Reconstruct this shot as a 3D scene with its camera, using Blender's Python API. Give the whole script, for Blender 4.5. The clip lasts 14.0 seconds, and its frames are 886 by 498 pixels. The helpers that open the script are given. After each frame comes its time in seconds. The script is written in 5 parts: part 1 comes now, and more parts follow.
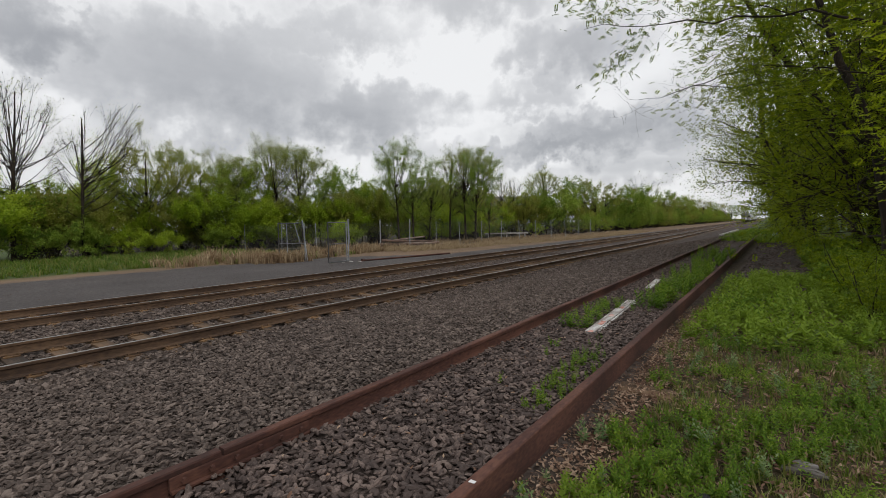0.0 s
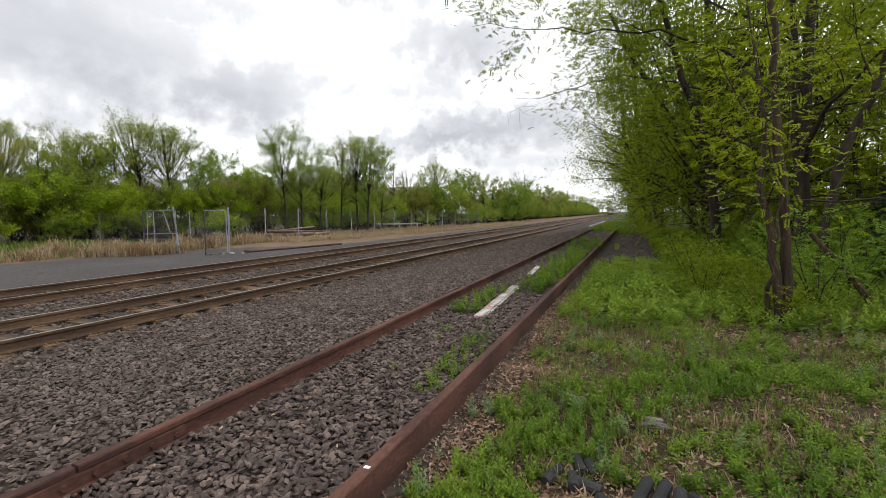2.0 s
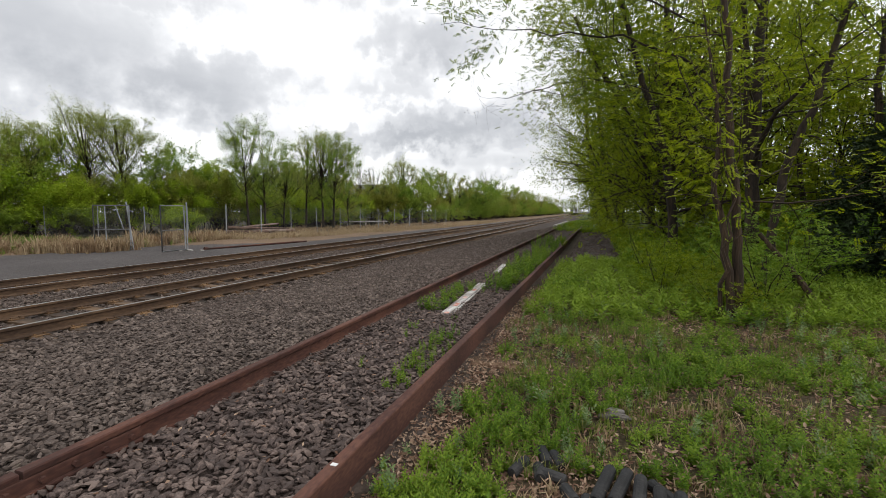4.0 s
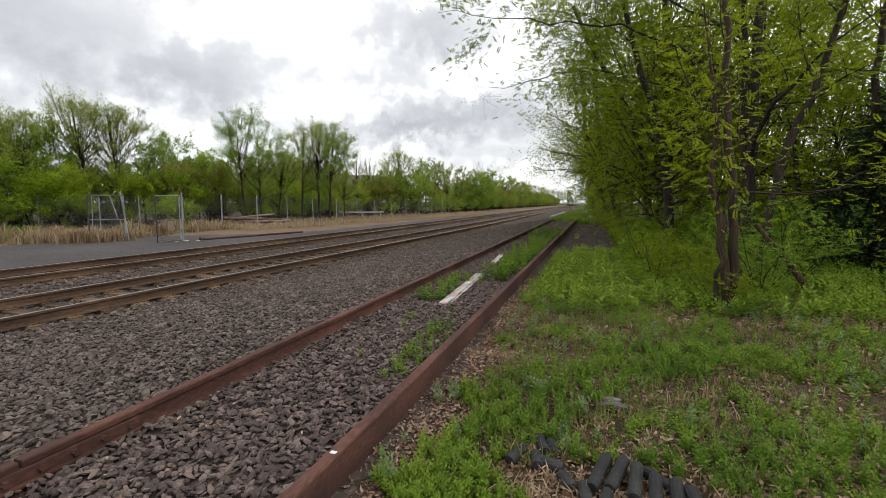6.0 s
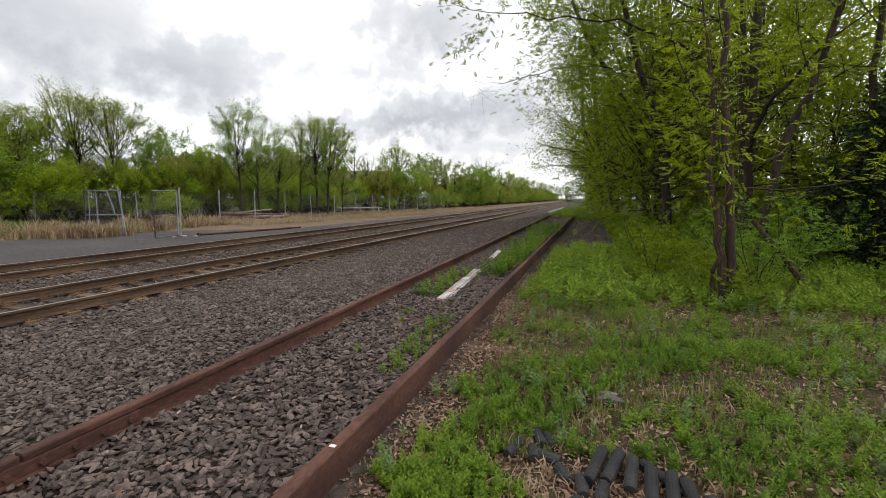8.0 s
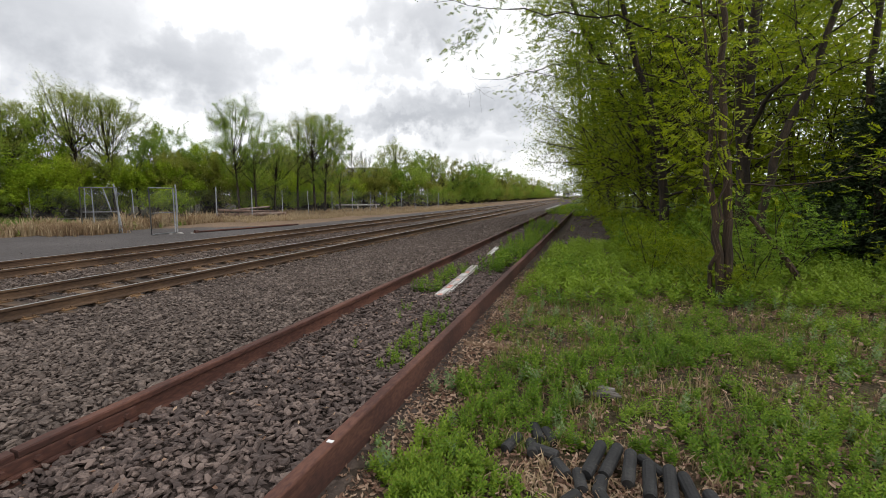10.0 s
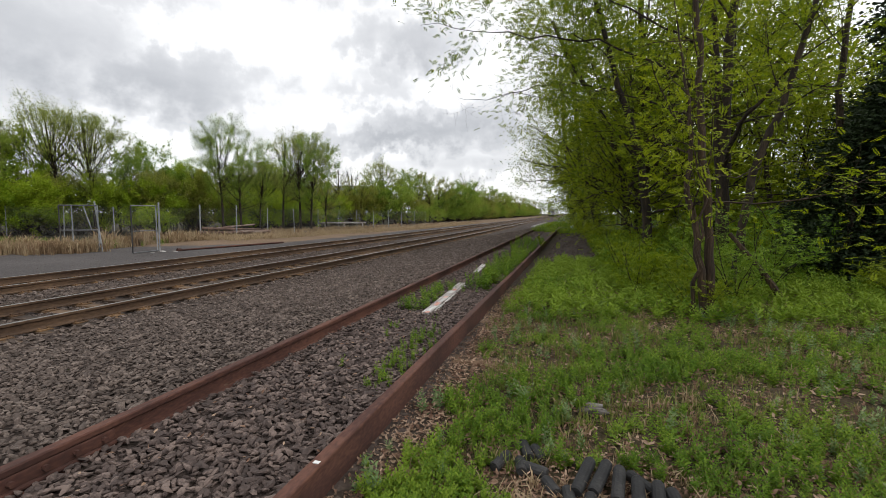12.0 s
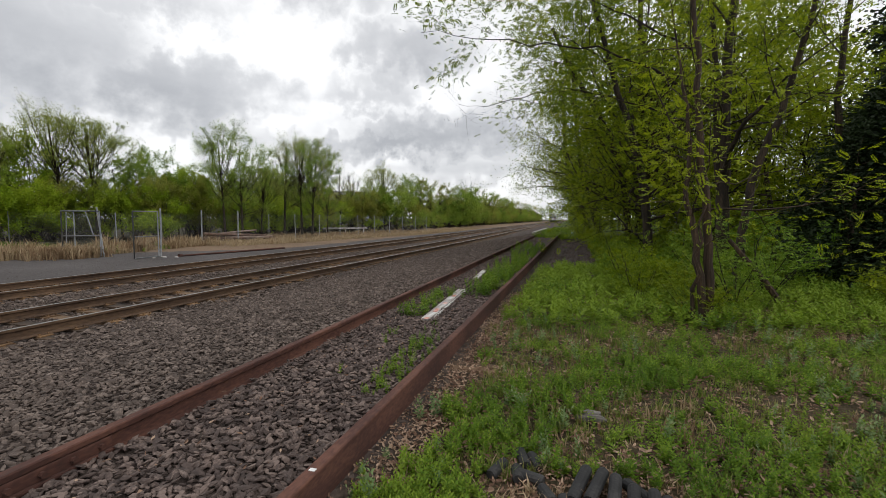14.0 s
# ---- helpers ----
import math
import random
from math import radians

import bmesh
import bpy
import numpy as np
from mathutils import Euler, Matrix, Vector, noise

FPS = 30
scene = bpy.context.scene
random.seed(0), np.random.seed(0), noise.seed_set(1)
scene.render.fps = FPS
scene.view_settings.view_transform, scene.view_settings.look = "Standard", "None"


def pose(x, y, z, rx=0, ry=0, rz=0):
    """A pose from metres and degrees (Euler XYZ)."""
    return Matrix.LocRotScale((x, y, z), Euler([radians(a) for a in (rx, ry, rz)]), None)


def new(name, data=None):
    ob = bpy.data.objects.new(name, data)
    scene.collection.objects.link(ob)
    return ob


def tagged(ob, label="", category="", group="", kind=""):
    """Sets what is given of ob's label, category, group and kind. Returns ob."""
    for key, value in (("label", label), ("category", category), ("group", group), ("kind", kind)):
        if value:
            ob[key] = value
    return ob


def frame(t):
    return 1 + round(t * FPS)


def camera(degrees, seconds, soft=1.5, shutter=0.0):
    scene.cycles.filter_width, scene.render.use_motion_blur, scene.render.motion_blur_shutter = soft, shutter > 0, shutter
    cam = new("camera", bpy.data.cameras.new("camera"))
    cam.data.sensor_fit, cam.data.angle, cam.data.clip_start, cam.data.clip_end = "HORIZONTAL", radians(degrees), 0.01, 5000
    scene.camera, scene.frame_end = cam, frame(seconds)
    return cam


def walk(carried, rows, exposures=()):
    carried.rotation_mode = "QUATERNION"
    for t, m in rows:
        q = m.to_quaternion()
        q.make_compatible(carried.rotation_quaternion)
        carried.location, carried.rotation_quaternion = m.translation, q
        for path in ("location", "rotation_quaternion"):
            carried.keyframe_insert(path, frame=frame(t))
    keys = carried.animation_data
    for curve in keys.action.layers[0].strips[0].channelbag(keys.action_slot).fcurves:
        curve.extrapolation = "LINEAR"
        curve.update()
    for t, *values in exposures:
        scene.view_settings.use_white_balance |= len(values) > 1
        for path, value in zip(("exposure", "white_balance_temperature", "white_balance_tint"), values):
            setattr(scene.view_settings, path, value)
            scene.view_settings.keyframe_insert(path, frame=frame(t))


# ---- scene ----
cam = camera(88.87, 14.0, soft=0.6)
# seconds, offsets x y z (m), yaw, pitch, roll (degrees); z is from the eye height of 1.5 m
PATH = [
    (0.0, 0.018, 0.031, 0.049, 36.89, -3.04, 1.23),
    (0.5, 0.028, 0.036, 0.036, 32.00, -4.68, 1.13),
    (1.0, 0.038, 0.033, 0.034, 28.16, -5.66, 0.96),
    (1.5, 0.028, 0.044, 0.021, 25.58, -5.06, 0.80),
    (2.0, 0.022, 0.017, 0.026, 23.36, -4.45, 0.66),
    (2.5, 0.018, 0.003, 0.021, 21.66, -4.38, 0.53),
    (3.0, 0.019, 0.003, 0.019, 20.41, -4.40, 0.31),
    (3.5, 0.015, 0.010, 0.013, 19.57, -4.53, 0.24),
    (6.0, -0.002, 0.007, -0.001, 18.76, -5.82, -0.07),
    (6.5, 0.006, 0.002, 0.003, 18.98, -6.32, -0.08),
    (7.0, 0.000, -0.000, -0.002, 19.24, -6.36, -0.09),
    (7.5, -0.000, 0.000, -0.000, 18.91, -6.36, -0.08),
    (8.0, 0.002, -0.006, 0.000, 18.54, -6.39, -0.12),
    (10.5, -0.002, 0.005, -0.017, 18.05, -6.77, -0.11),
    (11.0, -0.004, -0.003, -0.016, 17.14, -6.28, -0.11),
    (11.5, -0.013, -0.005, -0.021, 16.73, -5.18, -0.13),
    (12.0, -0.005, -0.013, -0.020, 16.53, -4.48, -0.10),
    (12.5, 0.007, -0.013, -0.016, 16.36, -4.03, -0.10),
    (13.0, 0.021, -0.015, -0.004, 16.22, -3.52, -0.10),
    (13.5, 0.031, -0.022, 0.002, 16.43, -3.57, -0.14),
    (14.0, 0.026, -0.017, -0.007, 16.70, -3.79, -0.11),
]
EXPOSURE = [(0.0, -0.8), (0.5, -0.64), (1.0, -0.42), (1.5, -0.26), (2.0, -0.22), (3.5, -0.37), (7.5, -0.26), (10.5, -0.28), (12.0, -0.36), (14.0, -0.54)]
walk(cam, [(t, pose(x, y, 1.5 + z, 90 + p, r, yaw)) for t, x, y, z, yaw, p, r in PATH], EXPOSURE)

# ---- sky and sun: a bright overcast day ----
SUN_EL, SUN_ROT = radians(50), radians(105)
world = bpy.data.worlds.new("overcast_sky")
scene.world = world
world.use_nodes = True
wn, wl = world.node_tree.nodes, world.node_tree.links
wn.clear()


def wmath(op, a, b=None, clamp=False):
    n = wn.new("ShaderNodeMath")
    n.operation, n.use_clamp = op, clamp
    for i, v in enumerate((a, b)):
        if v is None:
            continue
        if isinstance(v, (int, float)):
            n.inputs[i].default_value = v
        else:
            wl.new(v, n.inputs[i])
    return n.outputs[0]


coord = wn.new("ShaderNodeTexCoord")
sep = wn.new("ShaderNodeSeparateXYZ")
wl.new(coord.outputs["Generated"], sep.inputs[0])
sx, sy, sz = sep.outputs
up = wmath("ADD", wmath("MAXIMUM", sz, 0.0), 0.09)
flat = wn.new("ShaderNodeCombineXYZ")
wl.new(wmath("DIVIDE", sx, up), flat.inputs[0])
wl.new(wmath("DIVIDE", sy, up), flat.inputs[1])


def wnoise(vec, scale, detail, rough=0.55):
    n = wn.new("ShaderNodeTexNoise")
    n.inputs["Scale"].default_value, n.inputs["Detail"].default_value = scale, detail
    n.inputs["Roughness"].default_value = rough
    wl.new(vec, n.inputs["Vector"])
    return n.outputs[0]


cloud_a = wnoise(flat.outputs[0], 0.8, 6)
cloud_b = wnoise(coord.outputs["Generated"], 9.0, 5)
cloud_c = wnoise(coord.outputs["Generated"], 22.0, 4)
azim = wmath("MULTIPLY", wmath("ARCTAN2", wmath("MULTIPLY", sx, -1.0), sy), 57.2958)
elev = wmath("MULTIPLY", wmath("ARCSINE", sz), 57.2958)
azim = wmath("ADD", azim, wmath("MULTIPLY", wmath("SUBTRACT", cloud_b, 0.5), 16.0))
elev = wmath("ADD", elev, wmath("MULTIPLY", wmath("SUBTRACT", cloud_c, 0.5), 9.0))
# broad grey cloud bellies: azimuth, elevation, half width, half height (degrees), weight
BELLIES = [(63, 15.5, 13, 6, 0.75), (44, 13, 8, 4, 0.75), (20, 20, 7, 3.2, 0.75), (17, 10, 10, 2.6, 0.85), (80, 18, 6, 3, 0.8),
           (33, 27, 12, 4, 0.35), (8, 13, 5, 3, 0.35), (30, 8.5, 9, 1.6, 0.5), (12, 6, 8, 1.6, 0.4), (25, 15, 6, 2, 0.35), (48, 22, 8, 2.5, 0.35)]
grey = wmath("MULTIPLY", wmath("SUBTRACT", cloud_a, 0.47), 1.0)
for az0, el0, ra, re, amp in BELLIES:
    da = wmath("DIVIDE", wmath("SUBTRACT", azim, float(az0)), float(ra))
    de = wmath("DIVIDE", wmath("SUBTRACT", elev, float(el0)), float(re))
    d2 = wmath("ADD", wmath("MULTIPLY", da, da), wmath("MULTIPLY", de, de))
    hump = wmath("MULTIPLY", wmath("SUBTRACT", 1.0, wmath("MULTIPLY", d2, 0.6), True), float(amp))
    grey = wmath("ADD", grey, hump)
grey = wmath("ADD", grey, wmath("MULTIPLY", wmath("SUBTRACT", cloud_c, 0.5), 0.45))
ramp = wn.new("ShaderNodeValToRGB")
wl.new(grey, ramp.inputs[0])
ramp.color_ramp.elements[0].position, ramp.color_ramp.elements[0].color = 0.02, (1.6, 1.61, 1.63, 1)
ramp.color_ramp.elements[1].position, ramp.color_ramp.elements[1].color = 0.95, (0.7, 0.72, 0.765, 1)
mid = ramp.color_ramp.elements.new(0.35)
mid.color = (1.12, 1.135, 1.17, 1)
sky = wn.new("ShaderNodeTexSky")
sky.sky_type, sky.sun_disc, sky.sun_elevation, sky.sun_rotation = "NISHITA", False, SUN_EL, SUN_ROT
bg_sky, bg_cloud = wn.new("ShaderNodeBackground"), wn.new("ShaderNodeBackground")
wl.new(sky.outputs[0], bg_sky.inputs[0])
wl.new(ramp.outputs[0], bg_cloud.inputs[0])
bg_sky.inputs[1].default_value, bg_cloud.inputs[1].default_value = 0.12, 1.0
sky_mix, sky_out = wn.new("ShaderNodeMixShader"), wn.new("ShaderNodeOutputWorld")
sky_mix.inputs[0].default_value = 0.93
wl.new(bg_sky.outputs[0], sky_mix.inputs[1])
wl.new(bg_cloud.outputs[0], sky_mix.inputs[2])
wl.new(sky_mix.outputs[0], sky_out.inputs[0])

sun = new("sun", bpy.data.lights.new("sun", "SUN"))
sun.data.energy, sun.data.angle, sun.data.color = 1.0, radians(28), (1.0, 0.97, 0.92)
sun.matrix_world = Matrix.Rotation(-SUN_ROT, 4, "Z") @ pose(0, 0, 30, -(90 - math.degrees(SUN_EL)), 0, 0)


# ---- materials ----
def nodes_of(name):
    m = bpy.data.materials.new(name)
    m.use_nodes = True
    nt = m.node_tree
    return m, nt.nodes, nt.links, nt.nodes["Principled BSDF"]


def ramp_node(nd, stops):
    r = nd.new("ShaderNodeValToRGB")
    e = r.color_ramp.elements
    while len(e) < len(stops):
        e.new(0.5)
    for el, (pos, c) in zip(e, stops):
        el.position, el.color = pos, (*c, 1)
    return r


def surface(name, colours, scale=3.0, fine=40.0, rough=0.8, metal=0.0, bump=0.3, spread=0.25, island=False, stretch=(1, 1, 1), random_amount=0.0, dist=0.01):
    """A weathered surface: broad stains and fine grain in colour, roughness and relief."""
    m, nd, ln, bsdf = nodes_of(name)
    tc, mp = nd.new("ShaderNodeTexCoord"), nd.new("ShaderNodeMapping")
    mp.inputs["Scale"].default_value = stretch
    ln.new(tc.outputs["Object"], mp.inputs[0])
    n1, n2 = nd.new("ShaderNodeTexNoise"), nd.new("ShaderNodeTexNoise")
    for n, s, d in ((n1, scale, 4), (n2, fine, 5)):
        n.inputs["Scale"].default_value, n.inputs["Detail"].default_value = s, d
        ln.new(mp.outputs[0], n.inputs["Vector"])
    add = nd.new("ShaderNodeMath")
    add.operation = "MULTIPLY_ADD"
    ln.new(n2.outputs[0], add.inputs[0])
    add.inputs[1].default_value = 0.6
    ln.new(n1.outputs[0], add.inputs[2])
    fac = add.outputs[0]
    if random_amount:
        if island:
            src = nd.new("ShaderNodeNewGeometry").outputs["Random Per Island"]
        else:
            src = nd.new("ShaderNodeObjectInfo").outputs["Random"]
        a2 = nd.new("ShaderNodeMath")
        a2.operation = "MULTIPLY_ADD"
        ln.new(src, a2.inputs[0])
        a2.inputs[1].default_value = random_amount
        ln.new(fac, a2.inputs[2])
        off = nd.new("ShaderNodeMath")
        off.operation = "SUBTRACT"
        ln.new(a2.outputs[0], off.inputs[0])
        off.inputs[1].default_value = random_amount / 2
        fac = off.outputs[0]
    k = len(colours)
    lo, hi = 0.8 - spread, 0.8 + spread
    r = ramp_node(nd, [(lo + (hi - lo) * i / max(1, k - 1), c) for i, c in enumerate(colours)])
    ln.new(fac, r.inputs[0])
    ln.new(r.outputs[0], bsdf.inputs["Base Color"])
    bsdf.inputs["Roughness"].default_value, bsdf.inputs["Metallic"].default_value = rough, metal
    if bump:
        b = nd.new("ShaderNodeBump")
        b.inputs["Strength"].default_value, b.inputs["Distance"].default_value = bump, dist
        ln.new(fac, b.inputs["Height"])
        ln.new(b.outputs[0], bsdf.inputs["Normal"])
    return m


def leafy(name, colours, translucent=0.35, rough=0.55):
    """Leaves: each leaf its own tint, part of the light passing through the blade."""
    m, nd, ln, bsdf = nodes_of(name)
    geo, oi = nd.new("ShaderNodeNewGeometry"), nd.new("ShaderNodeObjectInfo")
    tc, n1 = nd.new("ShaderNodeTexCoord"), nd.new("ShaderNodeTexNoise")
    n1.inputs["Scale"].default_value, n1.inputs["Detail"].default_value = 0.9, 3
    ln.new(tc.outputs["Object"], n1.inputs["Vector"])
    a, b = nd.new("ShaderNodeMath"), nd.new("ShaderNodeMath")
    a.operation = b.operation = "MULTIPLY_ADD"
    ln.new(geo.outputs["Random Per Island"], a.inputs[0])
    a.inputs[1].default_value = 0.5
    ln.new(n1.outputs[0], a.inputs[2])
    ln.new(oi.outputs["Random"], b.inputs[0])
    b.inputs[1].default_value = 0.35
    ln.new(a.outputs[0], b.inputs[2])
    k = len(colours)
    r = ramp_node(nd, [(0.5 + 0.85 * i / max(1, k - 1) - 0.1, c) for i, c in enumerate(colours)])
    ln.new(b.outputs[0], r.inputs[0])
    ln.new(r.outputs[0], bsdf.inputs["Base Color"])
    bsdf.inputs["Roughness"].default_value = rough
    bsdf.inputs["Specular IOR Level"].default_value = 0.3
    tr, mx = nd.new("ShaderNodeBsdfTranslucent"), nd.new("ShaderNodeMixShader")
    ln.new(r.outputs[0], tr.inputs[0])
    mx.inputs[0].default_value = translucent
    out = nd["Material Output"]
    ln.new(bsdf.outputs[0], mx.inputs[1])
    ln.new(tr.outputs[0], mx.inputs[2])
    ln.new(mx.outputs[0], out.inputs[0])
    return m


M_STONE = surface("ballast_stone", [(0.024, 0.016, 0.014), (0.076, 0.053, 0.045), (0.175, 0.128, 0.108)], 9, 70, 0.85, bump=0.25, island=True, random_amount=0.3, spread=0.42, dist=0.003)
M_STONE_FAR = surface("dusty_ballast_stone", [(0.032, 0.023, 0.018), (0.09, 0.066, 0.054), (0.18, 0.138, 0.115)], 7, 60, 0.88, bump=0.25, island=True, random_amount=0.32, spread=0.42, dist=0.003)
M_RUST = surface("deep_rust", [(0.026, 0.01, 0.007), (0.066, 0.025, 0.017), (0.12, 0.05, 0.032)], 3, 55, 0.9, 0.0, bump=0.35, stretch=(1, 0.35, 1), dist=0.003)
M_RAIL = surface("weathered_rail_steel", [(0.036, 0.02, 0.012), (0.085, 0.049, 0.028), (0.15, 0.09, 0.05)], 2, 40, 0.88, 0.0, bump=0.25, stretch=(1, 0.3, 1), dist=0.003)
M_SHINE = surface("worn_rail_head", [(0.22, 0.21, 0.2), (0.36, 0.35, 0.34)], 2, 60, 0.38, 0.9, bump=0.05, stretch=(1, 0.1, 1), dist=0.001)
M_TIE = surface("creosoted_tie_wood", [(0.022, 0.014, 0.009), (0.07, 0.043, 0.025), (0.15, 0.09, 0.048)], 2.2, 30, 0.9, bump=0.6, random_amount=0.35, stretch=(0.25, 2, 2))
M_PLATE = surface("rusty_tie_plate", [(0.06, 0.033, 0.018), (0.14, 0.078, 0.036), (0.24, 0.14, 0.065)], 5, 40, 0.85, 0.1, random_amount=0.35)
M_GALV = surface("galvanised_steel", [(0.12, 0.125, 0.13), (0.2, 0.205, 0.21), (0.28, 0.285, 0.29)], 4, 40, 0.5, 0.5, bump=0.08, random_amount=0.2)
M_WHITEWOOD = surface("peeling_white_paint", [(0.1, 0.075, 0.06), (0.28, 0.245, 0.22), (0.46, 0.44, 0.42), (0.6, 0.59, 0.575)], 5, 26, 0.8, bump=0.4, stretch=(3, 0.6, 3), spread=0.3)
M_REDPAINT = surface("flaking_red_paint", [(0.35, 0.1, 0.07), (0.5, 0.2, 0.15), (0.66, 0.5, 0.45)], 14, 60, 0.8)
M_BLACKRUB = surface("black_rubber", [(0.005, 0.005, 0.0055), (0.013, 0.013, 0.0135), (0.032, 0.03, 0.029)], 6, 60, 0.75, bump=0.4, random_amount=0.3)
M_BARK = surface("grey_brown_bark", [(0.014, 0.008, 0.004), (0.043, 0.025, 0.013), (0.09, 0.056, 0.031)], 9, 40, 0.92, bump=1.0, stretch=(2.6, 2.6, 0.22), dist=0.02, random_amount=0.15)
M_BARK_DARK = surface("dark_bark", [(0.008, 0.005, 0.003), (0.022, 0.014, 0.008), (0.05, 0.034, 0.02)], 5, 30, 0.93, bump=0.9, stretch=(2.2, 2.2, 0.4), dist=0.02, random_amount=0.15)
M_LOGWOOD = surface("stripped_log_wood", [(0.1, 0.06, 0.045), (0.2, 0.13, 0.1), (0.33, 0.26, 0.22)], 3, 30, 0.9, bump=0.5, random_amount=0.4)
M_LEAF_NEAR = leafy("spring_leaf", [(0.075, 0.125, 0.004), (0.165, 0.23, 0.006), (0.3, 0.36, 0.012)], 0.55)
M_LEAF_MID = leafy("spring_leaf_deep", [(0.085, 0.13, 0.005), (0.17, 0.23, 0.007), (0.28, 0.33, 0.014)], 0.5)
M_LEAF_GREEN = leafy("tree_leaf_green", [(0.09, 0.16, 0.016), (0.18, 0.28, 0.028), (0.28, 0.37, 0.05)], 0.5)
M_LEAF_YELLOW = leafy("tree_leaf_yellow_green", [(0.13, 0.15, 0.016), (0.22, 0.24, 0.028), (0.33, 0.34, 0.065)], 0.5)
M_LEAF_PALE = leafy("tree_leaf_pale", [(0.16, 0.2, 0.03), (0.27, 0.32, 0.055), (0.38, 0.42, 0.1)], 0.5)
M_LEAF_LIME = leafy("bush_leaf_lime", [(0.14, 0.23, 0.01), (0.27, 0.39, 0.02), (0.4, 0.5, 0.04)], 0.55)
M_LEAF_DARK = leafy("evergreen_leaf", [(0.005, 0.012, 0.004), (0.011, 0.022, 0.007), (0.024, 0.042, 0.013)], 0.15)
M_WEED = leafy("weed_leaf", [(0.05, 0.115, 0.005), (0.12, 0.215, 0.011), (0.215, 0.31, 0.026)], 0.38)
M_WEED_GREY = leafy("grey_green_weed_leaf", [(0.09, 0.15, 0.05), (0.15, 0.23, 0.08), (0.22, 0.29, 0.12)], 0.3)
M_GRASS = leafy("grass_blade", [(0.055, 0.11, 0.008), (0.11, 0.18, 0.014), (0.21, 0.21, 0.06)], 0.35)
M_STRAW = leafy("dry_grass_blade", [(0.17, 0.105, 0.06), (0.28, 0.19, 0.11), (0.4, 0.31, 0.19)], 0.25, 0.8)
M_LITTER = leafy("dead_leaf", [(0.085, 0.047, 0.033), (0.22, 0.13, 0.088), (0.42, 0.3, 0.215)], 0.1, 0.8)
M_STEEL = surface("stainless_steel_car", [(0.3, 0.3, 0.29), (0.42, 0.42, 0.41), (0.5, 0.5, 0.49)], 0.6, 12, 0.42, 0.75, bump=0.05, stretch=(1, 0.1, 3))
M_DARK = surface("dark_undercarriage", [(0.012, 0.011, 0.01), (0.03, 0.028, 0.026)], 3, 30, 0.8)
M_BLUE = surface("blue_stripe_paint", [(0.015, 0.02, 0.16), (0.02, 0.03, 0.22)], 3, 30, 0.5)
M_PURPLE = surface("red_purple_stripe_paint", [(0.2, 0.04, 0.09), (0.3, 0.07, 0.1)], 3, 30, 0.5)
M_WHITEPAINT = surface("white_door_paint", [(0.6, 0.6, 0.6), (0.74, 0.74, 0.73)], 3, 30, 0.5)
M_WALL = surface("pale_metal_cladding", [(0.36, 0.38, 0.4), (0.46, 0.48, 0.5)], 0.3, 6, 0.6, bump=0.1)
M_ROOF = surface("grey_sheet_roof", [(0.13, 0.14, 0.15), (0.2, 0.21, 0.22)], 0.3, 6, 0.6, bump=0.1)


def glassy(name, colour, rough=0.08):
    m, nd, ln, bsdf = nodes_of(name)
    n = nd.new("ShaderNodeTexNoise")
    n.inputs["Scale"].default_value = 3
    r = ramp_node(nd, [(0.3, colour), (0.7, tuple(c * 1.5 for c in colour))])
    ln.new(n.outputs[0], r.inputs[0])
    ln.new(r.outputs[0], bsdf.inputs["Base Color"])
    bsdf.inputs["Roughness"].default_value = rough
    return m


M_GLASS = glassy("tinted_window_glass", (0.012, 0.013, 0.014))
M_LENS = glassy("lamp_lens", (0.3, 0.12, 0.1), 0.15)


def chain_link(name):
    """Woven wire: fine diagonal wires over a sheet, open between them."""
    m, nd, ln, bsdf = nodes_of(name)
    tc, sp = nd.new("ShaderNodeTexCoord"), nd.new("ShaderNodeSeparateXYZ")
    ln.new(tc.outputs["UV"], sp.inputs[0])

    def mth(op, a, b):
        n = nd.new("ShaderNodeMath")
        n.operation = op
        for i, v in enumerate((a, b)):
            if isinstance(v, (int, float)):
                n.inputs[i].default_value = v
            else:
                ln.new(v, n.inputs[i])
        return n.outputs[0]

    wires = []
    for op in ("ADD", "SUBTRACT"):
        d = mth("PINGPONG", mth("MULTIPLY", mth(op, sp.outputs[0], sp.outputs[1]), 1 / 0.075), 0.5)
        wires.append(mth("LESS_THAN", d, 0.034))
    wire = mth("MAXIMUM", wires[0], wires[1])
    bsdf.inputs["Base Color"].default_value = (0.1, 0.1, 0.095, 1)
    bsdf.inputs["Roughness"].default_value, bsdf.inputs["Metallic"].default_value = 0.6, 0.4
    t, mx = nd.new("ShaderNodeBsdfTransparent"), nd.new("ShaderNodeMixShader")
    ln.new(wire, mx.inputs[0])
    ln.new(t.outputs[0], mx.inputs[1])
    ln.new(bsdf.outputs[0], mx.inputs[2])
    ln.new(mx.outputs[0], nd["Material Output"].inputs[0])
    return m


M_CHAIN = chain_link("chain_link_wire")


# ---- plan ----
def bend(y):
    """How far the line has curved to the left at y."""
    y = np.asarray(y, float)
    c = np.clip(y - 20.0, 0, 30)
    return 0.022 / 60 * c * c + 0.022 * np.maximum(y - 50.0, 0)


SIDING_R, TRACK_2, TRACK_1 = -1.284, -8.355, -12.357   # siding's near rail; centre lines of the two main tracks
GAUGE = 1.505                                           # between rail centres
RAIL_TOP = -0.065


def rise(y):
    y = np.asarray(y, float)
    return 0.009 * np.clip(y, -6, 40) * np.clip((75 - y) / 30, 0, 1)


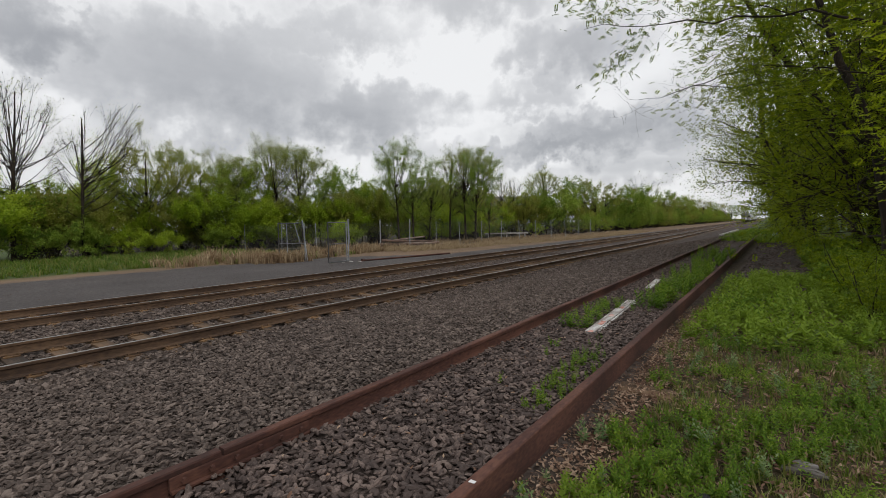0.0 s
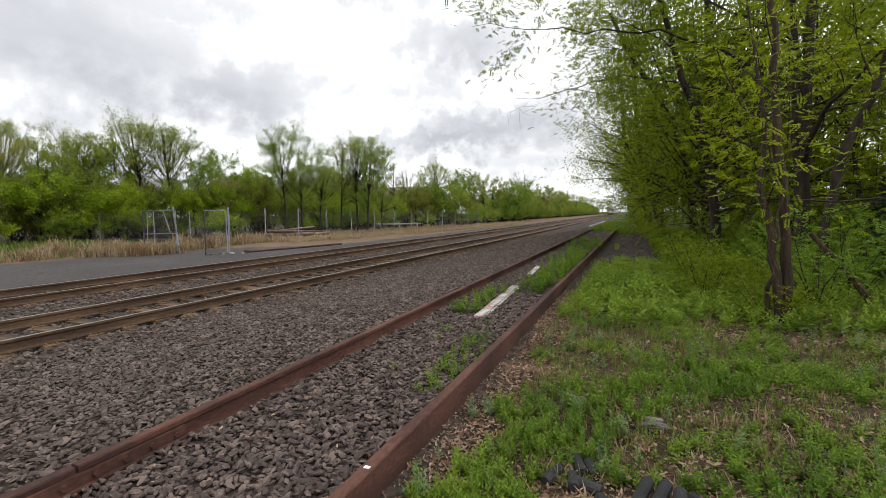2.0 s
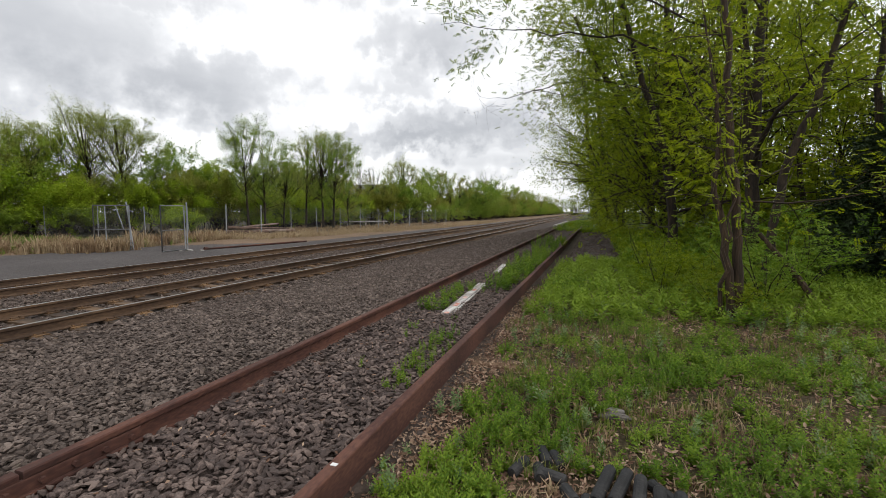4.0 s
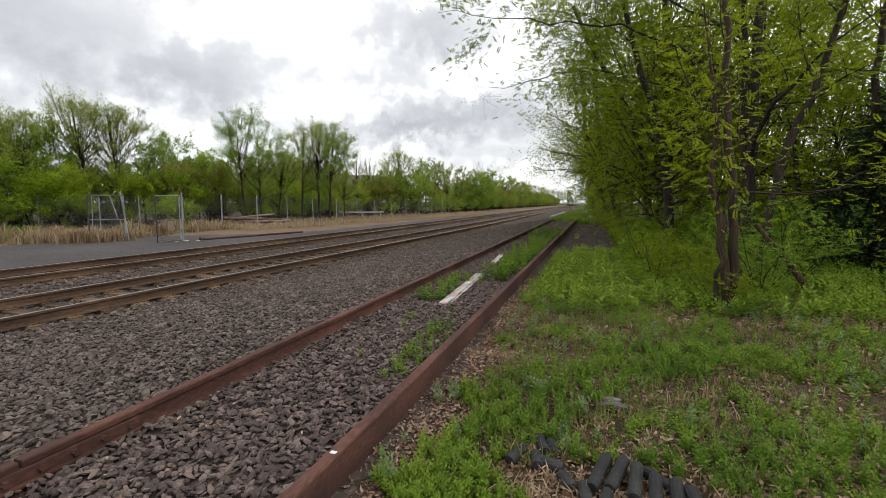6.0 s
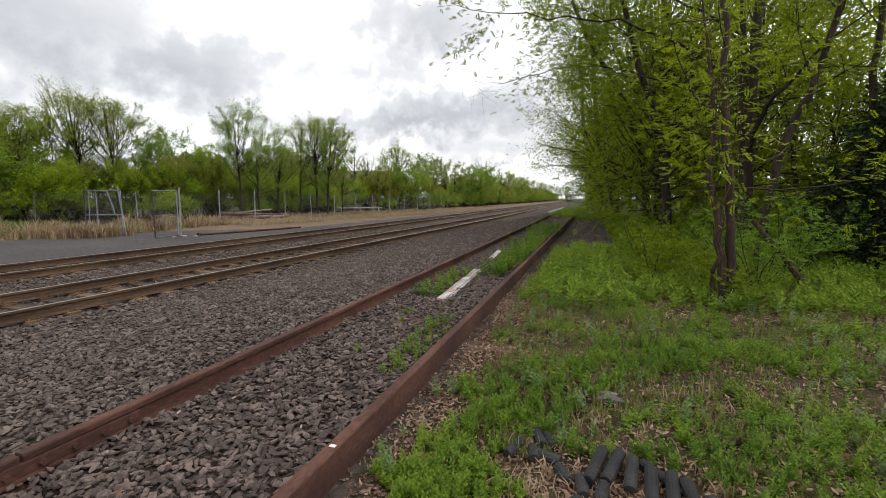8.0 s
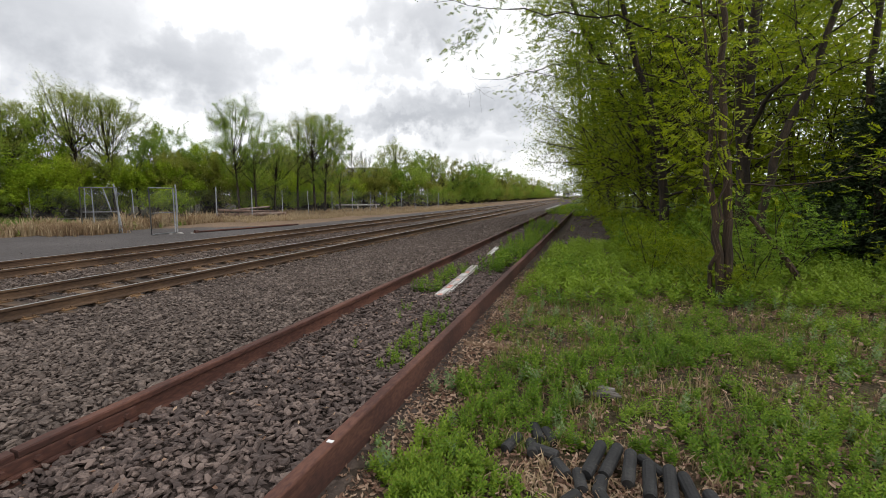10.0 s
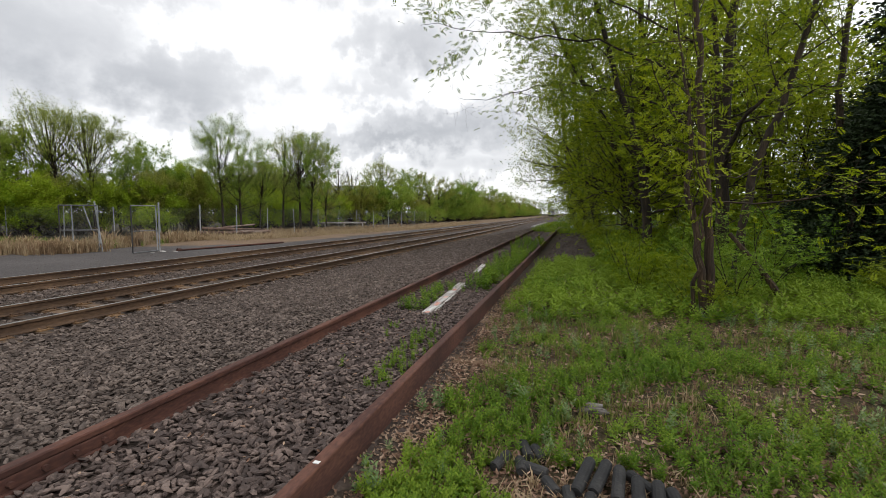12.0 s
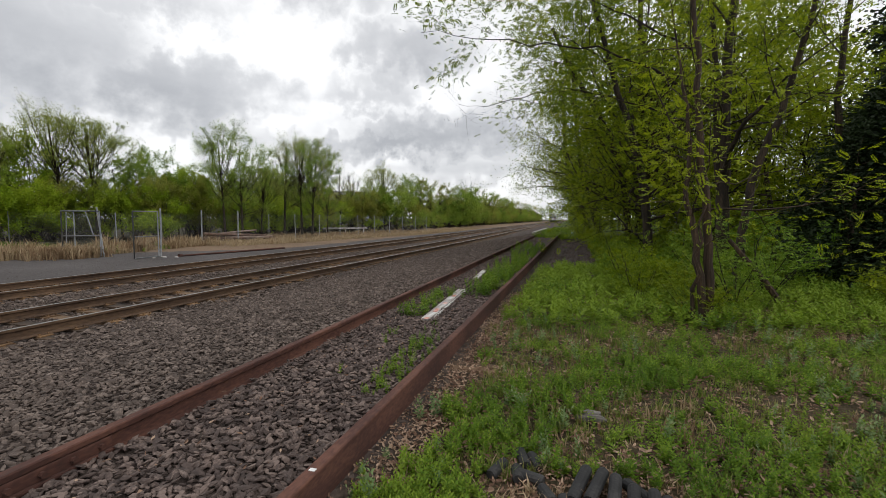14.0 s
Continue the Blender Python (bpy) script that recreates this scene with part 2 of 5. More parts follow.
def ground_z(x, y):
    x, y = np.asarray(x, float), np.asarray(y, float)
    w = np.clip((-3.6 - x) / 3.0, 0, 1)
    u = x + bend(y) * w
    base = np.interp(u, [-60, -24, -18, -15.2, -14.2, -13.5, -13.2, -11.5, -11.2, -9.5, -9.2, -7.5, -7.2, -6.9, -6.1, -3.7, -2.9, -1.45, -1.3, -1.2, 0.5, 2.5, 6, 40], [-0.1, -0.27, -0.32, -0.34, -0.27, -0.25, -0.295, -0.295, -0.25, -0.25, -0.295, -0.295, -0.25, -0.25, -0.22, -0.02, 0.015, 0.01, 0.0, -0.075, -0.06, 0.0, 0.06, 0.5])
    return base + rise(y) * np.clip((u + 6.5) / 3.0, 0, 1)


def tri_mesh(name, v, f, mat):
    """A mesh from arrays of corners and faces of one size."""
    v, f = np.asarray(v, np.float32), np.asarray(f, np.int32)
    me = bpy.data.meshes.new(name)
    me.vertices.add(len(v))
    me.vertices.foreach_set("co", v.ravel())
    k = f.shape[1]
    me.loops.add(f.size)
    me.loops.foreach_set("vertex_index", f.ravel())
    me.polygons.add(len(f))
    me.polygons.foreach_set("loop_start", np.arange(0, f.size, k, dtype=np.int32))
    me.polygons.foreach_set("use_smooth", np.zeros(len(f), bool))
    me.update(calc_edges=True)
    me.validate()
    me.materials.append(mat)
    return me


def bm_mesh(name, bm, mat, smooth=False):
    me = bpy.data.meshes.new(name)
    bmesh.ops.recalc_face_normals(bm, faces=bm.faces[:])
    if smooth:
        for f in bm.faces:
            f.smooth = True
    bm.to_mesh(me)
    bm.free()
    me.materials.append(mat)
    return me


def part(name, me, parent, label="", m=None):
    ob = new(name, me)
    ob.parent = parent
    if m is not None:
        ob.matrix_basis = m
    if label:
        tagged(ob, label)
    return ob


def thing(name, label, category, m=None, group="", kind=""):
    ob = new(name)
    ob.empty_display_size = 0.2
    if m is not None:
        ob.matrix_basis = m
    return tagged(ob, label, category, group, kind)


def box(bm, size, at=(0, 0, 0), rot=None, bevel=0.0):
    r = bmesh.ops.create_cube(bm, size=1.0)
    m = Matrix.Translation(at) @ (rot if rot is not None else Matrix.Identity(4)) @ Matrix.Diagonal((*size, 1))
    bmesh.ops.transform(bm, matrix=m, verts=r["verts"])
    if bevel:
        es = list({e for v in r["verts"] for e in v.link_edges})
        bmesh.ops.bevel(bm, geom=es, offset=bevel, segments=2, profile=0.6, affect="EDGES")


def box_mesh(name, size, mat, at=(0, 0, 0), bevel=0.0, rot=None):
    bm = bmesh.new()
    box(bm, size, at, rot, bevel)
    return bm_mesh(name, bm, mat)


def tube(points, radii, sides=8, closed=True):
    """Corners and triangles of a tube along a line."""
    p = np.asarray(points, float)
    n = len(p)
    t = np.gradient(p, axis=0)
    t /= np.linalg.norm(t, axis=1)[:, None] + 1e-9
    ref = np.array([0.0, 0.0, 1.0]) if abs(t[0][2]) < 0.9 else np.array([1.0, 0.0, 0.0])
    a = np.cross(t, ref)
    a /= np.linalg.norm(a, axis=1)[:, None] + 1e-9
    b = np.cross(t, a)
    ang = np.linspace(0, 2 * np.pi, sides, endpoint=False)
    ring = a[:, None] * np.cos(ang)[None, :, None] + b[:, None] * np.sin(ang)[None, :, None]
    v = (p[:, None] + ring * np.asarray(radii, float)[:, None, None]).reshape(-1, 3)
    i, j = np.meshgrid(np.arange(n - 1), np.arange(sides), indexing="ij")
    q0, q1 = i * sides + j, i * sides + (j + 1) % sides
    q2, q3 = q1 + sides, q0 + sides
    f = np.concatenate([np.stack([q0, q1, q2], -1).reshape(-1, 3), np.stack([q0, q2, q3], -1).reshape(-1, 3)])
    if closed:
        caps = []
        for base in (0, (n - 1) * sides):
            caps += [(base, base + k, base + k + 1) for k in range(1, sides - 1)]
        f = np.concatenate([f, np.array(caps)])
    return v, f


def join(pieces):
    vs, fs, o = [], [], 0
    for v, f in pieces:
        vs.append(v)
        fs.append(np.asarray(f) + o)
        o += len(v)
    return np.concatenate(vs), np.concatenate(fs)


def pipe_mesh(name, points, radius, mat, sides=10):
    v, f = tube(points, [radius] * len(points), sides)
    me = tri_mesh(name, v, f, mat)
    me.polygons.foreach_set("use_smooth", [len(points) > 0] * len(me.polygons))
    return me


# ---- ground: one sheet to the horizon ----
def ground_material():
    m, nd, ln, bsdf = nodes_of("ground_surface")

    def mth(op, a, b=None, c=None, clamp=False):
        n = nd.new("ShaderNodeMath")
        n.operation, n.use_clamp = op, clamp
        for i, v in enumerate((a, b, c)):
            if v is None:
                continue
            if isinstance(v, (int, float)):
                n.inputs[i].default_value = v
            else:
                ln.new(v, n.inputs[i])
        return n.outputs[0]

    def noise_at(scale, detail=5):
        n = nd.new("ShaderNodeTexNoise")
        n.inputs["Scale"].default_value, n.inputs["Detail"].default_value = scale, detail
        ln.new(pos, n.inputs["Vector"])
        return n.outputs[0]

    def blend(fac, a, b):
        n = nd.new("ShaderNodeMix")
        n.data_type = "RGBA"
        ln.new(fac, n.inputs[0])
        for s, v in ((n.inputs[6], a), (n.inputs[7], b)):
            if isinstance(v, tuple):
                s.default_value = (*v, 1)
            else:
                ln.new(v, s)
        return n.outputs[2]

    def step(v, lo, hi):
        n = nd.new("ShaderNodeMapRange")
        n.interpolation_type = "SMOOTHSTEP"
        ln.new(v, n.inputs[0])
        for i, q in ((1, lo), (2, hi)):
            if isinstance(q, (int, float)):
                n.inputs[i].default_value = q
            else:
                ln.new(q, n.inputs[i])
        return n.outputs[0]

    pos = nd.new("ShaderNodeNewGeometry").outputs["Position"]
    sp = nd.new("ShaderNodeSeparateXYZ")
    ln.new(pos, sp.inputs[0])
    x, y = sp.outputs[0], sp.outputs[1]
    c = mth("MINIMUM", mth("MAXIMUM", mth("SUBTRACT", y, 20.0), 0.0), 30.0)
    curve = mth("ADD", mth("MULTIPLY", mth("MULTIPLY", c, c), 0.022 / 60), mth("MULTIPLY", mth("MAXIMUM", mth("SUBTRACT", y, 50.0), 0.0), 0.022))
    broad, medium, fine, grit = noise_at(0.35), noise_at(1.6), noise_at(9.0), noise_at(45.0, 3)
    wob = mth("MULTIPLY", mth("SUBTRACT", medium, 0.5), 2.2)
    u = mth("ADD", mth("ADD", x, curve), mth("MULTIPLY", wob, 0.35))
    vor = nd.new("ShaderNodeTexVoronoi")
    vor.inputs["Scale"].default_value = 17
    ln.new(pos, vor.inputs["Vector"])
    stone = ramp_node(nd, [(0.0, (0.016, 0.011, 0.009)), (0.5, (0.055, 0.041, 0.035)), (1.0, (0.145, 0.112, 0.097))])
    ln.new(mth("ADD", mth("MULTIPLY", vor.outputs["Color"], 0.6), mth("MULTIPLY", fine, 0.45)), stone.inputs[0])
    ballast = stone.outputs[0]
    lot = ramp_node(nd, [(0.34, (0.05, 0.044, 0.043)), (0.5, (0.083, 0.074, 0.072)), (0.66, (0.13, 0.116, 0.111))])
    ln.new(mth("ADD", mth("MULTIPLY", broad, 0.3), mth("ADD", mth("MULTIPLY", grit, 0.3), mth("MULTIPLY", fine, 0.4))), lot.inputs[0])
    turf = ramp_node(nd, [(0.3, (0.022, 0.02, 0.01)), (0.46, (0.048, 0.038, 0.02)), (0.58, (0.09, 0.065, 0.04)), (0.75, (0.17, 0.12, 0.075))])
    ln.new(mth("ADD", mth("MULTIPLY", medium, 0.45), mth("MULTIPLY", grit, 0.55)), turf.inputs[0])
    dry = ramp_node(nd, [(0.3, (0.1, 0.075, 0.045)), (0.55, (0.2, 0.135, 0.09)), (0.8, (0.3, 0.22, 0.14))])
    ln.new(mth("ADD", mth("MULTIPLY", broad, 0.45), mth("MULTIPLY", grit, 0.55)), dry.inputs[0])
    green = ramp_node(nd, [(0.3, (0.04, 0.065, 0.016)), (0.6, (0.07, 0.1, 0.025)), (0.85, (0.15, 0.14, 0.06))])
    ln.new(mth("ADD", mth("MULTIPLY", broad, 0.5), mth("MULTIPLY", grit, 0.5)), green.inputs[0])
    # rust and oil along the main tracks
    rusty = mth("MULTIPLY", step(mth("ABSOLUTE", mth("ADD", u, 10.36)), 4.2, 3.0), mth("MULTIPLY", step(medium, 0.45, 0.75), 0.45))
    ballast = blend(rusty, ballast, (0.12, 0.075, 0.045))
    col = blend(step(u, -15.0, -14.2), lot.outputs[0], ballast)
    edge = nd.new("ShaderNodeMapRange")
    ln.new(y, edge.inputs[0])
    for i, q in ((1, 17.0), (2, 23.0), (3, -23.0), (4, -17.2)):
        edge.inputs[i].default_value = q
    past = mth("SUBTRACT", edge.outputs[0], mth("ADD", x, wob))
    col = blend(step(past, -0.4, 0.6), col, dry.outputs[0])
    col = blend(mth("MULTIPLY", step(past, 0.8, 3.0), step(y, 15.0, 9.0)), col, green.outputs[0])
    # shade below the far thicket, painted into the ground as a dark brown
    col = blend(mth("MULTIPLY", step(mth("ADD", x, wob), -26.5, -28.2), step(y, 10.0, 15.0)), col, (0.034, 0.03, 0.014))
    right = mth("ADD", x, mth("MULTIPLY", wob, 0.3))
    col = blend(step(right, -1.25, -0.85), col, turf.outputs[0])
    path = mth("MULTIPLY", mth("MULTIPLY", step(right, -1.1, -0.8), step(right, 1.0, 0.3)), mth("MULTIPLY", step(y, 11.5, 14.0), step(y, 44.0, 36.0)))
    col = blend(mth("MULTIPLY", step(u, -3.4, -2.6), step(y, 37.0, 42.0)), col, green.outputs[0])
    col = blend(path, col, (0.075, 0.06, 0.056))
    ln.new(col, bsdf.inputs["Base Color"])
    bsdf.inputs["Roughness"].default_value = 0.95
    bsdf.inputs["Specular IOR Level"].default_value = 0.2
    b = nd.new("ShaderNodeBump")
    b.inputs["Strength"].default_value, b.inputs["Distance"].default_value = 0.7, 0.04
    ln.new(mth("ADD", mth("MULTIPLY", vor.outputs["Distance"], -0.8), mth("MULTIPLY", grit, 0.5)), b.inputs["Height"])
    ln.new(b.outputs[0], bsdf.inputs["Normal"])
    return m


def build_ground():
    xs = np.concatenate([[-3000, -1200, -500, -220, -120, -80, -60], np.arange(-50, -16, 1.5), np.arange(-16, 4, 0.25), np.arange(4, 14, 0.8), [16, 20, 28, 40, 60, 100, 200, 500, 1200, 3000]])
    ys = np.concatenate([[-1500, -400, -100, -40, -15, -8], np.arange(-5, 20, 0.4), np.arange(20, 60, 1.5), np.arange(60, 200, 6), np.arange(200, 620, 25), [800, 1200, 2000, 3500]])
    gx, gy = np.meshgrid(xs, ys)
    gz = ground_z(gx, gy)
    near = (np.abs(gx + 5) < 22) & (gy < 40)
    lump = np.array([noise.noise((a * 0.7, b * 0.7, 0.3)) for a, b in zip(gx.ravel(), gy.ravel())]).reshape(gx.shape)
    gz = gz + near * lump * 0.018
    v = np.stack([gx, gy, gz], -1).reshape(-1, 3)
    r, c = gx.shape
    i, j = np.meshgrid(np.arange(r - 1), np.arange(c - 1), indexing="ij")
    a = i * c + j
    f = np.stack([a, a + 1, a + c + 1, a + c], -1).reshape(-1, 4)
    me = tri_mesh("ground", v, f, ground_material())
    me.polygons.foreach_set("use_smooth", [True] * len(me.polygons))
    return tagged(new("ground", me), "grey ballast, gravel lot and weedy grass ground", "ground", kind="structure")


build_ground()

# ---- railway tracks ----
HEAD = [(-0.07, 0.0), (-0.07, 0.012), (-0.014, 0.03), (-0.009, 0.05), (-0.009, 0.115), (-0.034, 0.131), (-0.036, 0.16), (-0.029, 0.168)]
SLAB = [(-0.045, -0.11), (-0.03, -0.1), (-0.029, 0.06), (-0.029, 0.128), (-0.036, 0.134), (-0.038, 0.155), (-0.037, 0.162), (-0.03, 0.168)]
PROFILE = HEAD + [(-x, z) for x, z in reversed(HEAD)]


def rail_mesh(name, x_of, z_of, y0, y1, mat, shine=None, half=None):
    section = PROFILE if half is None else half + [(-x, z) for x, z in reversed(half)]
    ys = np.concatenate([np.arange(y0, min(y1, 30), 0.5), np.arange(30, min(y1, 120), 3.0), np.arange(120, y1, 12.0), [y1]])
    ys = np.unique(ys[(ys >= y0) & (ys <= y1)])
    k = len(section)
    v = np.array([(x_of(y) + px, y, z_of(y) + pz) for y in ys for px, pz in section])
    i, j = np.meshgrid(np.arange(len(ys) - 1), np.arange(k), indexing="ij")
    a, b = i * k + j, i * k + (j + 1) % k
    f = np.stack([a, b, b + k, a + k], -1).reshape(-1, 4)
    me = tri_mesh(name, v, f, mat)
    if shine is not None:
        me.materials.append(shine)
        idx = np.where(np.tile(np.arange(k) == 7, len(ys) - 1), 1, 0)
        me.polygons.foreach_set("material_index", idx.astype(np.int32))
    # end faces
    bm = bmesh.new()
    bm.from_mesh(me)
    bm.verts.ensure_lookup_table()
    for o in (0, (len(ys) - 1) * k):
        bm.faces.new([bm.verts[o + q] for q in range(k)])
    bmesh.ops.recalc_face_normals(bm, faces=bm.faces[:])
    bm.to_mesh(me)
    bm.free()
    return me


def tie_pieces():
    bm = bmesh.new()
    box(bm, (2.6, 0.225, 0.17), (0, 0, -0.085), bevel=0.012)
    for v in bm.verts:
        v.co += Vector((noise.noise(v.co * 3), noise.noise(v.co * 5), noise.noise(v.co * 4))) * 0.012
    tie = bm_mesh("tie", bm, M_TIE)
    bm = bmesh.new()
    box(bm, (0.36, 0.19, 0.018), (0, 0, 0.011))
    for sx_ in (-0.11, 0.11):
        for sy_ in (-0.06, 0.06):
            box(bm, (0.035, 0.025, 0.03), (sx_, sy_, 0.03))
    plate = bm_mesh("tie_plate", bm, M_PLATE)
    return tie, plate


TIE, PLATE = tie_pieces()


def main_track(centre, label):
    t = thing("railway_track", label, "railway track", group="main tracks", kind="structure")
    zb = RAIL_TOP - 0.168
    for s in (1, -1):
        part("rail", rail_mesh("rail", lambda y: centre + s * GAUGE / 2 - float(bend(y)), lambda y: zb, -12, 560, M_RAIL, M_SHINE), t, "worn steel rail with a bright running head")
    rng = random.Random(int(-centre * 10))
    pieces, y, n = [], -6.0, 0
    while y < 300:
        x = centre - float(bend(y))
        turn = 0.044 * min(max(y - 20, 0), 30) / 60
        m = pose(x + rng.uniform(-0.05, 0.05), y + rng.uniform(-0.03, 0.03), zb - 0.018 + rng.uniform(-0.008, 0.004), 0, 0, math.degrees(turn) + rng.uniform(-1, 1))
        if n < 300:
            tie = part("tie", TIE, t, m=m)
            if y < 60:
                for s in (1, -1):
                    part("tie_plate", PLATE, tie, m=pose(s * GAUGE / 2, 0, 0))
        y += 0.53
        n += 1
    return t


main_track(TRACK_2, "main railway track with wooden ties in grey ballast")
main_track(TRACK_1, "second main railway track beside the gravel lot")


def siding():
    t = thing("siding_track", "disused rusty siding track overgrown with weeds", "railway track", kind="structure")
    zr = lambda y: -0.002 + float(rise(y))
    part("rail", rail_mesh("rail", lambda y: SIDING_R, zr, -4, 37.0, M_RUST, half=SLAB), t, "deeply rusted rail half buried in leaf litter")
    xl = SIDING_R - GAUGE
    part("rail", rail_mesh("rail", lambda y: xl, zr, 1.395, 39.5, M_RUST), t, "deeply rusted rail half buried in ballast")
    part("rail", rail_mesh("rail", lambda y: xl - 0.006, lambda y: zr(y) - 0.004, -4, 1.38, M_RUST), t)
    part("paint_mark", box_mesh("paint_mark", (0.035, 0.025, 0.003), M_WHITEPAINT, (SIDING_R + 0.005, 1.97, zr(1.97) + 0.17)), t, "white paint mark on the rail head")
    # joint bar along the inner web, with bolts
    bm = bmesh.new()
    box(bm, (0.03, 0.95, 0.075), (0.024, 0, 0.088), bevel=0.008)
    box(bm, (0.05, 0.95, 0.02), (0.04, 0, 0.045), bevel=0.006)
    bar = part("joint_bar", bm_mesh("joint_bar", bm, M_RUST), t, "rusty bolted joint bar", pose(xl, 1.55, zr(1.4)))
    for k in range(6):
        bmb = bmesh.new()
        bmesh.ops.create_cone(bmb, cap_ends=True, segments=6, radius1=0.018, radius2=0.018, depth=0.03, matrix=pose(0.05, -0.4 + k * 0.16, 0.09, 0, 90, 0))
        part("bolt", bm_mesh("bolt", bmb, M_RUST), bar)
    rng = random.Random(4)
    y = 0.15
    while y < 37:
        shown = abs(y - 4.35) < 0.3
        part("tie", TIE, t, m=pose(SIDING_R - GAUGE / 2 + 0.02 + rng.uniform(-0.04, 0.04), y + rng.uniform(-0.04, 0.04), zr(y) + (-0.035 if shown else -0.1) + rng.uniform(-0.01, 0.0), 0, rng.uniform(-0.4, 0.4), rng.uniform(-1.5, 1.5)))
        y += 0.6


siding()


# ---- plants: skeletons, leaves, scattering ----
def grow(rng, p, d, length, r, depth, lines, tips, kids=6, wobble=0.13, lift=0.05, shrink=0.6, first=0.3, angle=(35, 65)):
    n = max(4, int(length / 0.3) + 1) if depth > 0 else 4
    wob, up_each = wobble * math.sqrt(min(1, 7 / n)), lift * min(1, 6 / n)
    pts, dirs, p, d = [np.array(p, float)], [], np.array(p, float), np.array(d, float)
    for _ in range(n):
        d = d + rng.normal(0, wob, 3) + np.array([0, 0, up_each])
        d /= np.linalg.norm(d)
        p = p + d * length / n
        pts.append(p)
        dirs.append(d)
    rad = np.linspace(r, r * (0.12 if depth == 3 else 0.3), n + 1)
    lines.append((np.array(pts), rad))
    branch_along(rng, np.array(pts), rad, np.array(dirs + [d]), length, depth, lines, tips, kids, wobble, lift, shrink, first, angle)


def branch_along(rng, pts, rad, dirs, length, depth, lines, tips, kids, wobble, lift, shrink, first, angle):
    if depth <= 1:
        for q, dd in zip(pts[1:], dirs[1:]):
            tips.append((q, dd))
    if depth == 0:
        return
    count = kids + (kids * 2 // 3 if depth == 3 else 0)
    for k in range(count):
        s = first + (1 - first) * (k + rng.random()) / count
        i = min(len(pts) - 2, int(s * (len(pts) - 1)))
        base = pts[i] + (pts[i + 1] - pts[i]) * rng.random()
        ax = np.cross(dirs[i], rng.normal(0, 1, 3))
        ax /= np.linalg.norm(ax) + 1e-9
        a = math.radians(rng.uniform(*angle) * (1.2 - 0.5 * s))
        dd = dirs[i] * math.cos(a) + ax * math.sin(a)
        grow(rng, base, dd, length * shrink * rng.uniform(0.7, 1.15) * (1.2 - 0.6 * s), max(0.004, rad[i] * (0.3 if depth == 2 else 0.5)), depth - 1, lines, tips, kids, wobble, lift, shrink, 0.2, angle)


def wood_mesh(name, lines, mat, least=0.0):
    v, f = join([tube(p, r, 8 if r[0] > 0.07 else (5 if r[0] > 0.025 else 3), False) for p, r in lines if r[0] > least])
    me = tri_mesh(name, v, f, mat)
    me.polygons.foreach_set("use_smooth", [True] * len(me.polygons))
    return me


LEAF_V = np.array([(0, 0, 0), (0.22, 0.45, 0.05), (0, 1, -0.06), (-0.22, 0.45, 0.05), (0, 0.5, -0.02)])
LEAF_F = np.array([(0, 1, 4), (1, 2, 4), (2, 3, 4), (3, 0, 4)])
DIAMOND_V = np.array([(0, 0, 0), (0.32, 0.5, 0.07), (0, 1, 0), (-0.32, 0.5, 0.07)])
DIAMOND_F = np.array([(0, 1, 2), (0, 2, 3)])


def frames_from(rng, y_axis, tilt):
    """Turns whose y axes follow the given ways, and whose z axes point up more or less."""
    y = y_axis / (np.linalg.norm(y_axis, axis=1)[:, None] + 1e-9)
    z = np.array([0, 0, 1.0]) + rng.normal(0, tilt, y.shape)
    x = np.cross(y, z)
    x /= np.linalg.norm(x, axis=1)[:, None] + 1e-9
    return np.stack([x, y, np.cross(x, y)], -1)


def scatter(v, f, pos, rot, size):
    """One template set down many times: arrays of all corners and faces."""
    n, k = len(pos), len(v)
    size = np.asarray(size, float)
    if size.ndim == 1:
        size = np.repeat(size[:, None], 3, 1)
    w = np.einsum("nij,nkj->nki", rot, v[None] * size[:, None, :]) + np.asarray(pos)[:, None]
    g = (f[None] + (np.arange(n) * k)[:, None, None]).reshape(-1, f.shape[1])
    return w.reshape(-1, 3), g


def spray_template(rng, pairs=7):
    """A feathered leaf: leaflets in pairs along a stalk of length 1."""
    pos, way = [], []
    for i in range(pairs):
        s = 0.2 + 0.75 * i / pairs
        for side in (-1, 1):
            pos.append((0.02 * side, s, 0))
            way.append((side * 0.9, 0.55, rng.normal(0, 0.15)))
    pos.append((0, 0.92, 0))
    way.append((0, 1, -0.1))
    pos, way = np.array(pos), np.array(way, float)
    return scatter(DIAMOND_V, DIAMOND_F, pos, frames_from(rng, way, 0.35), rng.uniform(0.15, 0.23, len(pos)))


def crown_mesh(name, rng, tips, mat, per_tip, size, offset=0.15, feather=True, tilt=0.35, droop=-0.1):
    tp = np.array([t[0] for t in tips])
    td = np.array([t[1] for t in tips])
    idx = rng.integers(0, len(tp), int(len(tp) * per_tip)) if per_tip < 1 else np.repeat(np.arange(len(tp)), int(per_tip))
    pos = tp[idx] + rng.normal(0, offset, (len(idx), 3))
    way = td[idx] * 0.7 + rng.normal(0, 0.6, (len(idx), 3))
    way[:, 2] = way[:, 2] * 0.5 + droop
    sizes = rng.uniform(0.6, 1.25, len(idx)) * size
    v, f = spray_template(rng) if feather else (DIAMOND_V, DIAMOND_F)
    return tri_mesh(name, *scatter(v, f, pos, frames_from(rng, way, tilt), sizes), mat)


def smooth_line(points, n):
    p = np.array(points, float)
    t = np.linspace(0, len(p) - 1, n)
    out = np.stack([np.interp(t, np.arange(len(p)), p[:, k]) for k in range(3)], -1)
    out[1:-1] = (out[:-2] + 2 * out[1:-1] + out[2:]) / 4
    return out


